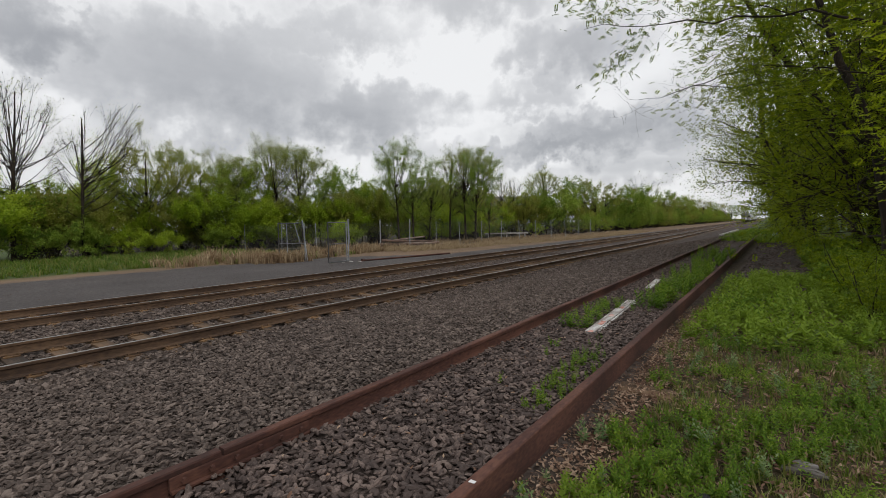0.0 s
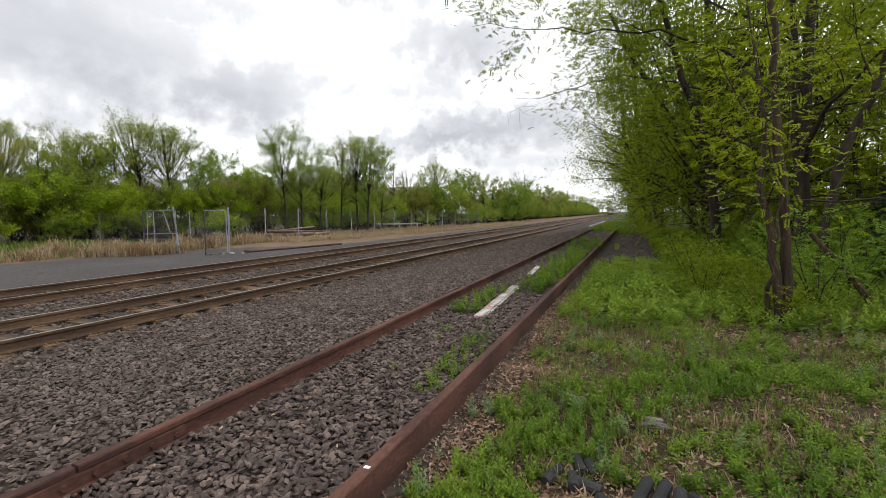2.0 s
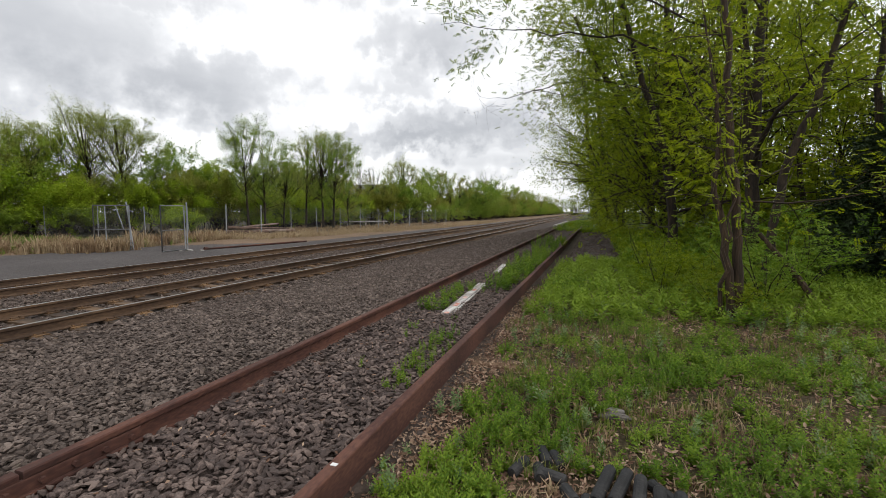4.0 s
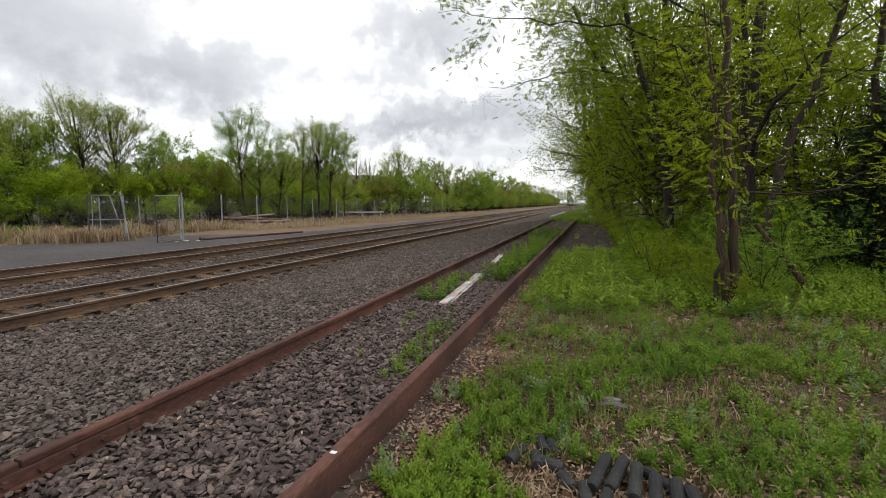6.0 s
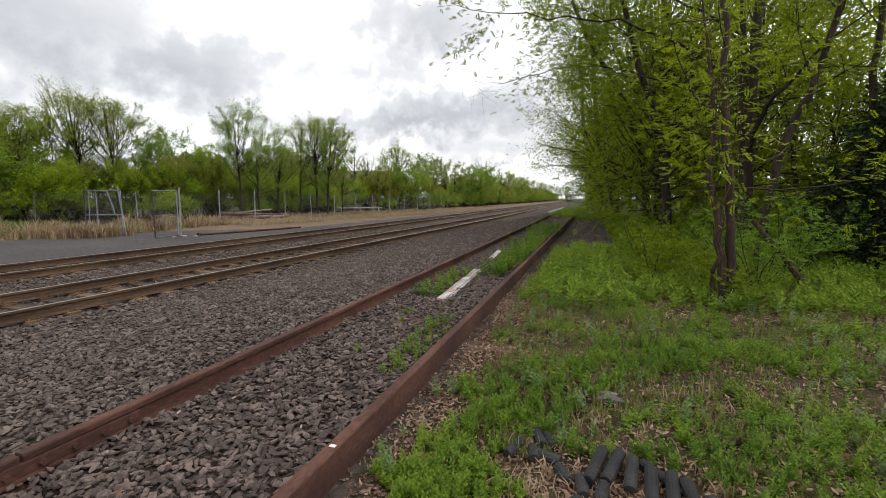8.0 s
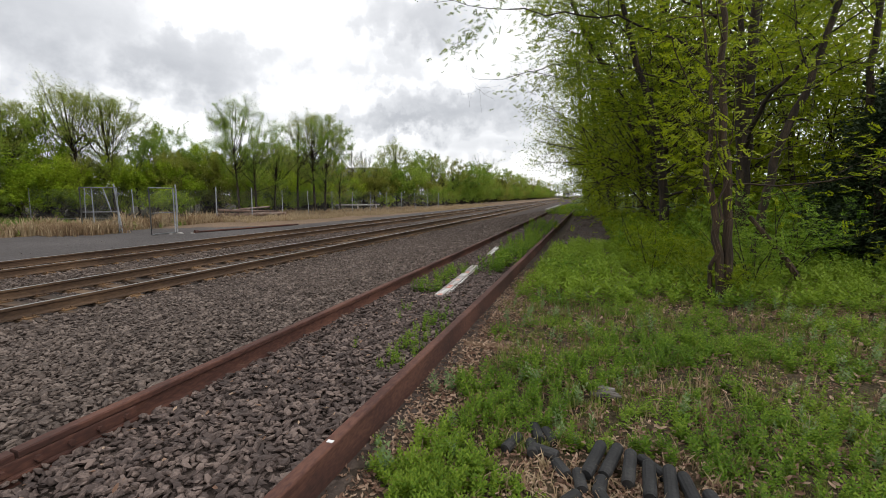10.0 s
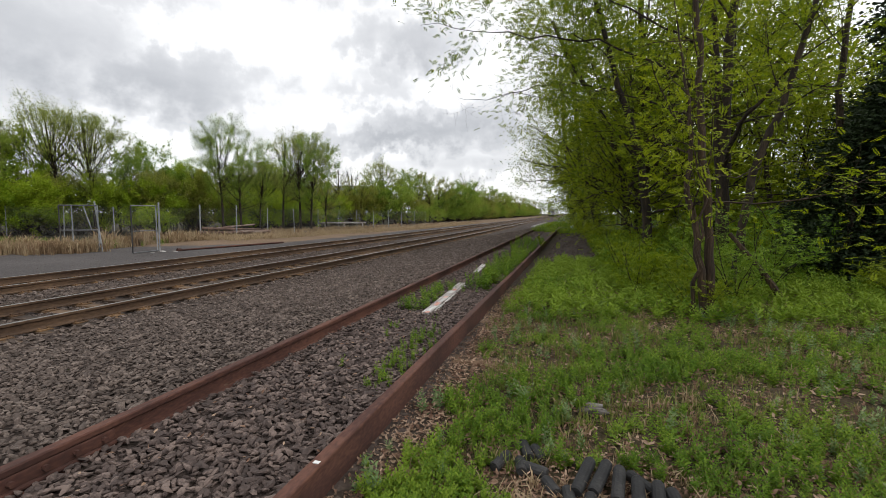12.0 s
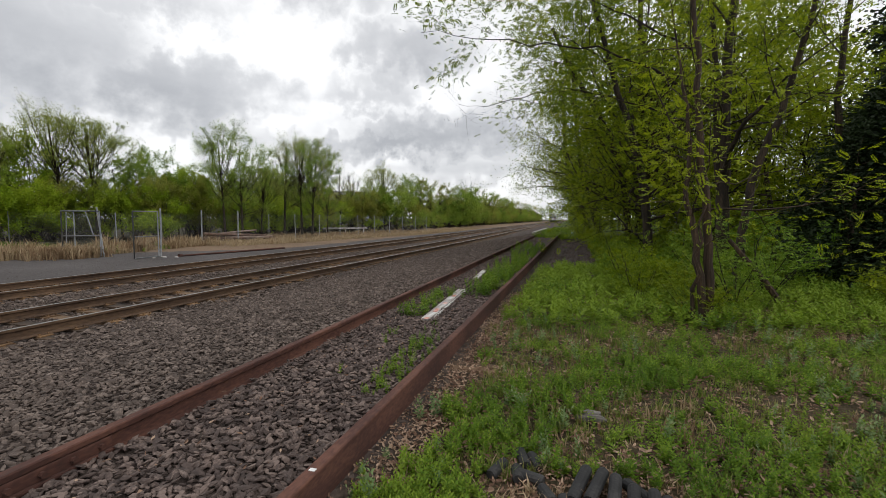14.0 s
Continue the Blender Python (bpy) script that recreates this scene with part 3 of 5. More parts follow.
def guided_tree(name, label, stems, seed, bark, leaf, kids=6, depth=2, limb=1.8, per_tip=2, size=0.2, first=0.25, lift=0.02, feather=True, extra=(), offset=0.16, angle=(45, 80), group="trees along the track"):
    """A tree on given stems (ground to top, base radius), with limbs, twigs and leaves grown from them."""
    rng = np.random.default_rng(seed)
    lines, tips = [], []
    base = np.array(stems[0][0][0], float)
    for points, r, grown in list(stems) + list(extra):
        pts = smooth_line([np.array(p) - base for p in points], max(6, len(points) * 3))
        pts[1:] += rng.normal(0, 0.035 if r < 0.045 else 0.015, (len(pts) - 1, 3))
        rad = np.linspace(r, r * (0.12 if r < 0.065 else 0.4), len(pts))
        rad[0] *= 1.25
        lines.append((pts, rad))
        if grown:
            bare = grown < 0
            dirs = np.gradient(pts, axis=0)
            dirs /= np.linalg.norm(dirs, axis=1)[:, None]
            branch_along(rng, pts, rad, dirs, limb / 0.6 * (0.6 if bare else 1), depth, lines, [] if bare else tips, abs(grown), 0.16, lift, 0.6, first, angle)
    t = thing(name, label, "tree", pose(*base), group)
    part("trunk", wood_mesh("trunk", lines, bark), t)
    part("crown", crown_mesh("crown", rng, tips, leaf, per_tip, size, offset, feather), t)
    return t


def tree_form(seed, height, trunk_r, bark, leaf, spread=0.42, kids=7, depth=3, per_tip=1.5, size=0.2, first=0.3, stems=1, angle=(30, 60), lift=0.06, feather=False, least=0.006, offset=0.22):
    """Meshes of trunk and crown for a tree of that height, standing at the origin."""
    rng = np.random.default_rng(seed)
    lines, tips = [], []
    for s in range(stems):
        lean = rng.normal(0, 0.10 + 0.12 * (stems > 1), 3)
        lean[2] = 1
        grow(rng, (rng.normal(0, 0.15) * (stems > 1), rng.normal(0, 0.15) * (stems > 1), -0.1), lean, height * rng.uniform(0.8, 0.95), trunk_r, depth, lines, tips, kids, 0.09, lift, spread, first, angle)
    wood = wood_mesh("trunk", lines, bark, least)
    crown = crown_mesh("crown", rng, tips, leaf, per_tip, size, offset, feather, 0.6)
    return wood, crown


def dome_form(seed, height, width, base, bark, leaf, clumps, leaves, size, reach=0.8, twigs=7, rooted=False, hollow=0.5, least=0.0, tops=1):
    """A crown of separate leafy clumps inside a dome: trunk, boughs to each clump, twigs and leaves round it."""
    rng = np.random.default_rng(seed)
    lines, pos, way = [], [], []
    mid, half = (base + height) / 2, (height - base) / 2
    lean = rng.normal(0, 0.04 * height, 2)
    trunk = smooth_line([(0, 0, -0.1), (*lean * 0.2, height * 0.3), (*lean * 0.7, height * 0.6), (*lean, height * 0.86)], 9)
    if not rooted:
        lines.append((trunk, np.linspace(0.012 * height, 0.0025 * height, 9)))
    lobes = rng.normal(0, 0.12 * width, (tops, 2))
    for k in range(clumps):
        d = rng.normal(0, 1, 3)
        d[2] = abs(d[2]) if rng.random() < 0.68 else -abs(d[2])
        d /= np.linalg.norm(d)
        r = hollow + (1 - hollow) * rng.random() ** 0.7
        c = d * r * np.array([width / 2, width / 2, half]) * rng.uniform(0.82, 1.08)
        c[:2] += lobes[k % tops] * (1 + c[2] / half)
        c[2] += mid
        low = base * 0.7
        za = 0.0 if rooted else low + max(0.0, c[2] - low) * rng.uniform(0.3, 0.65)
        root = rng.normal(0, 0.06 * width, 3) * np.array([1, 1, 0]) if rooted else np.array([np.interp(za, trunk[:, 2], trunk[:, 0]), np.interp(za, trunk[:, 2], trunk[:, 1]), za])
        bow = (root + c) / 2 + np.array([*(c - root)[:2] * 0.12, -0.05 * (c[2] - za)])
        r0 = 0.0026 * height * rng.uniform(0.7, 1.2)
        lines.append((smooth_line([root, bow, c], 6), np.linspace(r0, r0 * 0.35, 6)))
        rr_ = reach * rng.uniform(0.6, 1.25)
        for t in range(twigs):
            e = rng.normal(0, 1, 3) + np.array([0, 0, 0.45]) + d * 0.5
            e /= np.linalg.norm(e)
            tip = c + e * rr_ * rng.uniform(0.5, 1.1) * np.array([1, 1, 0.8])
            start = bow + (c - bow) * rng.uniform(0.4, 1.0)
            lines.append((smooth_line([start, (start + tip) / 2 + rng.normal(0, 0.05, 3), tip], 4), np.linspace(r0 * 0.35, r0 * 0.12, 4)))
            n = rng.poisson(leaves / twigs)
            q = start + (tip - start) * (0.25 + 0.8 * rng.random((n, 1)) ** 0.8) + rng.normal(0, rr_ * 0.15, (n, 3))
            pos.append(q)
            way.append(e * 0.5 + rng.normal(0, 0.7, (n, 3)))
    pos, way = np.concatenate(pos), np.concatenate(way)
    keep = pos[:, 2] > 0.05
    pos, way = pos[keep], way[keep]
    wood = wood_mesh("trunk", lines, bark, least)
    crown = tri_mesh("crown", *scatter(DIAMOND_V, DIAMOND_F, pos, frames_from(rng, way, 0.7), rng.uniform(0.6, 1.25, len(pos)) * size), leaf)
    return wood, crown


def shrub_form(seed, height, width, leaf, count, size, bark=None, feather=False):
    """A bush: stems from one root and a lumpy, gappy mass of leaves."""
    rng = np.random.default_rng(seed)
    lines, tips = [], []
    for s in range(9):
        a = rng.uniform(0, 2 * np.pi)
        d = np.array([math.cos(a) * width / height * 0.7, math.sin(a) * width / height * 0.7, 1.0])
        grow(rng, (0, 0, -0.05), d / np.linalg.norm(d), height * rng.uniform(0.6, 1.0), 0.03 * height / 3, 2, lines, tips, 6, 0.14, 0.04, 0.42, 0.15, (35, 75))
    wood = wood_mesh("stem", lines, bark or M_BARK_DARK, 0.011 * height / 3)
    crown = crown_mesh("foliage", rng, tips, leaf, max(0.2, count / len(tips)), size, 0.16 * height / 3, feather, 0.6)
    return wood, crown


def stand(form, name, label, category, x, y, s, turn, group, wood="trunk", leaves="crown", tall=1.0):
    t = thing(name, label, category, pose(x, y, float(ground_z(x, y)) - 0.03, 0, 0, turn) @ Matrix.Diagonal((s, s, s * tall, 1)), group)
    part(wood, form[0], t)
    part(leaves, form[1], t)
    return t


# ---- trees beside the siding ----
guided_tree("young_tree", "slim twin-stemmed tree with grey bark and fresh leaves", [
    (((1.76, 7.09, 0.0), (1.68, 7.1, 0.75), (1.56, 7.13, 1.52), (1.47, 7.15, 1.9), (1.51, 7.14, 2.66), (1.36, 7.17, 3.5), (1.2, 7.3, 4.6)), 0.062, 6),
    (((1.84, 7.12, 0.0), (1.79, 7.13, 0.75), (1.76, 7.14, 1.52), (1.62, 7.17, 2.65), (1.59, 7.18, 3.39), (1.5, 7.2, 4.3), (1.45, 7.3, 5.8)), 0.07, 7)],
    11, M_BARK, M_LEAF_NEAR, depth=2, limb=1.8, per_tip=2, size=0.18, first=0.3, extra=[
    (((1.75, 7.2, 1.9), (2.5, 7.6, 2.14), (3.04, 7.4, 2.22), (3.6, 7.2, 2.22)), 0.011, 3),
    (((1.62, 7.1, 0.0), (1.6, 7.0, 0.9), (1.66, 7.05, 1.8), (1.45, 7.1, 2.8)), 0.035, 3)])
guided_tree("forked_tree", "tall dark forked tree with spreading limbs", [
    (((3.4, 12.35, 0.0), (3.33, 12.36, 1.5), (3.33, 12.36, 2.82), (3.31, 12.37, 4.1), (3.31, 12.36, 6.0), (3.5, 12.2, 8.5), (3.6, 12, 11)), 0.16, 8),
    (((3.3, 12.37, 1.6), (3.2, 12.4, 2.6), (3.14, 12.4, 3.6), (3.1, 12.42, 5), (2.9, 12.5, 7), (2.6, 12.5, 9.5)), 0.1, 7)],
    12, M_BARK_DARK, M_LEAF_NEAR, limb=2.3, per_tip=2, size=0.2, first=0.35, extra=[
    (((3.3, 12.3, 2.6), (3.2, 11.2, 3.3), (3.5, 10.6, 3.8), (3.9, 10.4, 4.35), (4.6, 10.1, 4.95)), 0.06, 5),
    (((3.15, 12.4, 4.0), (2.0, 12.2, 5.0), (0.5, 11.8, 5.6), (-0.9, 11.5, 5.75), (-2.4, 11.4, 6.0), (-4.0, 11.3, 6.3)), 0.038, 9),
    (((3.1, 12.4, 5.2), (1.6, 12.3, 6.2), (0.2, 12.0, 6.9), (-1.6, 11.8, 7.3)), 0.036, 9),
    (((3.2, 12.4, 3.4), (2.0, 12.9, 4.3), (0.6, 13.2, 4.9), (-0.9, 13.4, 5.2)), 0.034, 9)])
guided_tree("leaning_tree", "dark leaning tree with thin foliage", [
    (((3.1, 10.56, 0.0), (3.16, 10.54, 0.75), (3.27, 10.5, 1.75), (3.35, 10.48, 2.5), (3.68, 10.37, 3.39), (3.85, 10.3, 4.16), (4.05, 10.2, 5.2), (4.4, 10.1, 7.4)), 0.1, 9)],
    13, M_BARK_DARK, M_LEAF_NEAR, limb=2.1, per_tip=3, size=0.19, first=0.4)
guided_tree("roadside_tree", "upright tree with dark trunk and light foliage", [
    (((5.4, 11.4, 0.0), (5.3, 11.4, 1.0), (5.18, 11.43, 2.7), (5.1, 11.44, 4.1), (5.17, 11.44, 5.5), (5.4, 11.6, 8.5)), 0.1, 9)],
    14, M_BARK_DARK, M_LEAF_NEAR, limb=2.0, per_tip=2, size=0.18, first=0.45)
guided_tree("overhanging_tree", "large leafy tree overhanging the siding", [
    (((2.6, 20.04, 0.0), (2.57, 20.04, 1.6), (2.55, 20.04, 3.76), (2.44, 20.05, 5.9), (2.2, 20, 9), (2.2, 20, 12)), 0.22, 12),
    (((2.03, 20.1, 0.0), (1.93, 20.1, 2.0), (1.6, 20.0, 3.8), (0.8, 19.4, 5.5), (-0.3, 18.8, 7.2), (-1.1, 18.4, 8.8)), 0.16, 12)],
    15, M_BARK_DARK, M_LEAF_NEAR, limb=4.3, per_tip=4, size=0.3, first=0.15, offset=0.3, extra=[
    (((2.2, 19.5, 4.4), (1.2, 17.8, 5.6), (-0.16, 16.0, 5.89), (-1.22, 15.95, 5.8), (-2.12, 15.86, 5.67), (-3.04, 15.71, 5.34), (-4.07, 15.47, 5.5)), 0.036, -9)])
guided_tree("leafy_tree", "bright leafy tree with low drooping boughs", [
    (((2.1, 15.0, 0.0), (2.0, 15.0, 1.8), (1.7, 15.0, 3.6), (1.0, 15.0, 5.6), (0.2, 15.2, 8.6)), 0.15, 13)],
    16, M_BARK_DARK, M_LEAF_NEAR, limb=3.0, per_tip=5, size=0.27, first=0.1, lift=-0.01, offset=0.24)
guided_tree("leafy_tree", "bright leafy tree with boughs down to the ground", [
    (((1.3, 25.5, 0.0), (0.7, 25.5, 2.2), (-0.1, 25.5, 5.0), (-0.5, 25.5, 10)), 0.2, 15)],
    17, M_BARK_DARK, M_LEAF_NEAR, feather=False, limb=4.2, per_tip=26, size=0.09, first=0.1, lift=0.0, offset=0.3)
guided_tree("leafy_tree", "bright leafy tree with boughs down to the ground", [
    (((0.9, 32, 0.2), (0.1, 32, 2.5), (-0.9, 32, 5.5), (-1.2, 32, 10)), 0.2, 15)],
    18, M_BARK_DARK, M_LEAF_NEAR, feather=False, limb=4.2, per_tip=26, size=0.1, first=0.08, lift=0.0, offset=0.3)

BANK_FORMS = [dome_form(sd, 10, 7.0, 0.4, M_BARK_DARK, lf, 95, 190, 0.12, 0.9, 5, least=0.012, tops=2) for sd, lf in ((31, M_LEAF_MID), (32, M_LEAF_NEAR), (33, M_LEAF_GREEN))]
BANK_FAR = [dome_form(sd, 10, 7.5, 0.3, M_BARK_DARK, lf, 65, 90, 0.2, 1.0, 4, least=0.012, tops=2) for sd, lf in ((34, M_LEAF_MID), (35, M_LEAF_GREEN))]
rng0 = random.Random(9)
BANK = [(2.6, 39), (1.0, 46), (3.6, 29), (4.8, 23), (5.5, 34), (1.2, 54), (1.4, 63), (1.6, 74), (1.6, 88), (1.4, 104), (1.0, 122), (0.6, 142), (0, 165), (-0.6, 195), (-1.4, 230), (-2.6, 275), (-4, 330), (-6, 400),
        (4.0, 45), (4.5, 56), (3.0, 68), (2.2, 18.5)]
for i, (x, y) in enumerate(BANK):
    stand(BANK_FORMS[i % 3] if y < 60 else BANK_FAR[i % 2], "bank_tree", "leafy spring tree in the belt along the track", "tree", x, y, rng0.uniform(0.95, 1.25), rng0.uniform(0, 360), "trees along the track")

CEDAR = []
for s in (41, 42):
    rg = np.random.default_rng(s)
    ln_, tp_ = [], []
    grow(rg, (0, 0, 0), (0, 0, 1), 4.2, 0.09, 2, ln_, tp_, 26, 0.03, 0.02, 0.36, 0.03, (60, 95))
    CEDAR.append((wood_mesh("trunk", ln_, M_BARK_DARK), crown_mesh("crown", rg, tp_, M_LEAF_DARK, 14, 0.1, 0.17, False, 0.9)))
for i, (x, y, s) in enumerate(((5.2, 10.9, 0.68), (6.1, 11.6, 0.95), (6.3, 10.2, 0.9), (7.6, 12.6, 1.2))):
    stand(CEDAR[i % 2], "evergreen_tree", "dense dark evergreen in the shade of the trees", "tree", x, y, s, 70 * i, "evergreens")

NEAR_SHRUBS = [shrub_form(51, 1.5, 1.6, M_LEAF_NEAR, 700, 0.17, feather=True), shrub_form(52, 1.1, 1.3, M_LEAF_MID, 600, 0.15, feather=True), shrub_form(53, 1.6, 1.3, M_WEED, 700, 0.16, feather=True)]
SHRUB_AT = [(1.1, 10.8), (2.0, 9.6), (2.7, 11.5), (1.2, 13.4), (0.9, 16.2), (1.6, 18), (0.9, 21), (0.7, 23.5), (3.9, 11.0), (4.5, 13.5), (5.3, 9.6), (3.0, 14.5), (0.6, 28), (0.3, 31), (0.2, 36), (4.2, 17), (6, 15.5), (3.3, 9.4), (2.5, 16.8), (1.72, 7.35), (2.5, 8.3), (1.1, 8.9), (4.9, 8.5), (0.0, 41), (-0.4, 47)]
BEHIND = [(6.4, 17), (8.0, 15), (9.5, 19), (7.4, 22), (11.5, 22), (10, 26), (6, 25), (13.5, 20), (14, 27), (8.5, 30), (16.5, 25), (12, 33), (17, 33), (5.2, 20)]
for i, (x, y) in enumerate(SHRUB_AT):
    stand(NEAR_SHRUBS[i % 3], "undergrowth_shrub", "bushy green undergrowth shrub below the trees", "shrub", x, y, rng0.uniform(0.6, 1.05), rng0.uniform(0, 360), "undergrowth", "stem", "foliage")

for i, (x, y) in enumerate(BEHIND):
    stand(NEAR_SHRUBS[i % 3], "thicket_shrub", "tall loose shrub in the thicket behind the trees", "shrub", x, y, rng0.uniform(1.5, 2.3), rng0.uniform(0, 360), "thicket", "stem", "foliage")

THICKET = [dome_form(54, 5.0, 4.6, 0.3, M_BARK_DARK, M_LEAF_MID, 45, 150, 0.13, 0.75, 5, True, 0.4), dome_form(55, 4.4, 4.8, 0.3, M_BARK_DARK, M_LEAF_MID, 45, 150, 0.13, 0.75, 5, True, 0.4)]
for i, (x, y) in enumerate(((6.2, 18.5), (8.6, 17.2), (11.5, 17), (14.5, 17.5), (9.5, 22), (13, 23), (17, 22), (6.0, 24), (20, 26), (4.6, 28), (8.0, 28), (15.5, 29), (22, 21), (18, 17))):
    stand(THICKET[i % 2], "thicket_bush", "dense shaded bush closing the wood behind", "shrub", x, y, rng0.uniform(0.9, 1.3), rng0.uniform(0, 360), "thicket", "stem", "foliage")

THIN = tree_form(36, 9, 0.1, M_BARK_DARK, M_LEAF_NEAR, 0.42, 6, 3, 1, 0.15, 0.2, 1, (35, 65), 0.03, False, 0.005)
for i, (x, y) in enumerate(((5.6, 15.5), (7.6, 19), (4.4, 17.5), (9.5, 24), (6.6, 23), (11.5, 20), (8.8, 14.8), (10.2, 17.5), (8.4, 21))):
    stand(THIN, "thin_tree", "slender tree with thin young foliage", "tree", x, y, rng0.uniform(0.75, 1.1), 51 * i, "thicket")

# fallen trunk leaning in the weeds
log = thing("fallen_trunk", "bare fallen trunk leaning in the undergrowth", "log", pose(3.1, 8.34, 0.0))
v, f = tube(smooth_line([(0.1, -0.05, -0.05), (0, 0, 0.22), (-0.21, 0.08, 0.55), (-0.44, 0.15, 0.85), (-0.67, 0.22, 1.16)], 10), np.linspace(0.06, 0.035, 10), 8)
part("trunk", tri_mesh("trunk", v, f, M_BARK), log)

# ---- far bank: trees, bushes ----
LEFT_FORMS = {
    "bare": dome_form(61, 10, 5.5, 2.8, M_BARK_DARK, M_LEAF_PALE, 60, 24, 0.08, 0.95, 8),
    "airy": dome_form(62, 10, 6.2, 2.8, M_BARK_DARK, M_LEAF_PALE, 80, 230, 0.085, 0.85, 7, tops=2),
    "green": dome_form(63, 10, 6.0, 1.4, M_BARK_DARK, M_LEAF_GREEN, 75, 330, 0.09, 0.85, 6, least=0.02, tops=2),
    "gold": dome_form(64, 10, 6.4, 1.0, M_BARK_DARK, M_LEAF_YELLOW, 75, 300, 0.09, 0.85, 6, least=0.02, tops=3),
    "tall": dome_form(65, 10, 4.6, 3.4, M_BARK_DARK, M_LEAF_GREEN, 55, 260, 0.09, 0.85, 6, tops=2),
}
FAR_TREES = {k: dome_form(sd, 10, w, b, M_BARK_DARK, lf, 55, lv, 0.19, 0.95, 5, least=0.01, tops=2) for k, sd, lf, lv, w, b in
             (("green", 84, M_LEAF_GREEN, 80, 6.5, 1.0), ("gold", 85, M_LEAF_YELLOW, 80, 6.8, 1.0), ("airy", 86, M_LEAF_PALE, 38, 6.2, 2.4), ("bare", 87, M_LEAF_PALE, 5, 5.5, 2.6))}
LEFT_LABEL = {"bare": "nearly bare tree with fine dark twigs", "airy": "airy tree with pale young leaves", "green": "fresh green tree behind the fence",
              "gold": "yellow-green tree behind the bushes", "tall": "tall open-crowned green tree"}
# azimuth (degrees left of the line), distance, height, form
LEFT = [(80.5, 40, 13.2, "bare"), (75.4, 40, 11.6, "bare"), (84, 44, 11, "bare"), (70, 44, 10.2, "gold"), (67, 48, 10.4, "airy"), (65, 44, 8.2, "gold"), (61.3, 45, 9.4, "airy"), (58.8, 47, 7.0, "gold"),
        (56.5, 45, 10.8, "airy"), (54, 44, 10.5, "airy"), (52.0, 45, 7.4, "green"), (49.5, 46, 5.8, "airy"), (47, 50, 5.6, "gold"), (44.8, 52, 6.4, "airy"),
        (42.4, 43, 10.2, "tall"), (40.6, 44, 9.4, "green"), (38.6, 46, 7.2, "airy"), (36, 48, 10.6, "bare"), (34, 48, 11, "airy"), (32.8, 48, 10.2, "green"), (31, 55, 7.2, "gold"),
        (29.4, 66, 10.2, "bare"), (28.2, 68, 9.4, "bare"), (26.8, 68, 7.6, "gold"), (25.4, 72, 8.0, "green"), (24, 75, 11.2, "airy"), (22.6, 78, 8.4, "gold"), (21, 80, 10.4, "green"), (19.6, 84, 10.6, "gold"), (18.2, 88, 9.8, "green"),
        (17, 95, 10.5, "gold"), (15.8, 102, 10.5, "green"), (14.6, 112, 10.4, "gold"), (13.2, 128, 15.2, "bare"), (12.4, 132, 12, "airy"), (11.5, 140, 11.5, "green"), (10.6, 150, 11, "gold"), (9.7, 165, 11, "green"),
        (8.8, 185, 11.5, "gold"), (7.9, 205, 12, "green"), (7.1, 230, 12, "gold"), (6.4, 260, 12, "airy"), (5.7, 300, 13, "green"), (5.0, 345, 13, "gold"), (4.4, 400, 14, "green"), (4.0, 460, 15, "green"), (3.5, 540, 16, "green"), (3.0, 620, 17, "gold"), (2.5, 650, 17, "green"), (2.0, 660, 17, "green"), (1.4, 650, 17, "gold"), (0.8, 640, 17, "green")]
for i, (az, d, h, kind) in enumerate(LEFT):
    x, y = -d * math.sin(radians(az)), d * math.cos(radians(az))
    stand((FAR_TREES if d > 75 else LEFT_FORMS)[kind], "far_bank_tree", LEFT_LABEL[kind], "tree", x, y, h / 10.0 * 0.96, rng0.uniform(0, 360), "trees on the far bank")

BUSH_FORMS = [dome_form(sd, h, w, 0.5, M_BARK_DARK, lf, 40, 210, 0.115, 0.6, 5, True, 0.45, 0.004) for sd, h, w, lf in
              ((71, 4.0, 3.8, M_LEAF_LIME), (72, 3.6, 4.2, M_LEAF_LIME), (73, 4.2, 3.6, M_LEAF_YELLOW), (74, 3.4, 3.8, M_LEAF_LIME))]
TALL_FORMS = [dome_form(75, 6.6, 4.6, 0.8, M_BARK_DARK, M_LEAF_LIME, 60, 210, 0.13, 0.75, 5, True, 0.45, 0.006, 2), dome_form(76, 6.2, 4.8, 0.8, M_BARK_DARK, M_LEAF_GREEN, 60, 210, 0.13, 0.75, 5, True, 0.45, 0.006, 2)]
LOW_FORMS = [dome_form(79, 2.4, 3.4, 0.2, M_BARK_DARK, M_LEAF_GREEN, 30, 170, 0.1, 0.5, 5, True, 0.4, 0.002), dome_form(80, 2.0, 3.4, 0.2, M_BARK_DARK, M_LEAF_LIME, 30, 170, 0.1, 0.5, 5, True, 0.4, 0.002)]
FAR_FORMS = [dome_form(77, 4.5, 4.8, 0.3, M_BARK_DARK, M_LEAF_GREEN, 40, 90, 0.19, 0.75, 4, True, 0.4, 0.005), dome_form(78, 4.8, 4.6, 0.3, M_BARK_DARK, M_LEAF_YELLOW, 40, 90, 0.19, 0.75, 4, True, 0.4, 0.005)]
LINE = [(-40, -14), (-38.5, 4), (-38, 14), (-37.5, 21), (-32, 27.5), (-30.5, 35), (-31.5, 44), (-32, 54), (-26, 64), (-25, 75), (-25.5, 95), (-26, 125), (-26.6, 165), (-27.5, 220), (-30, 300), (-34, 420)]
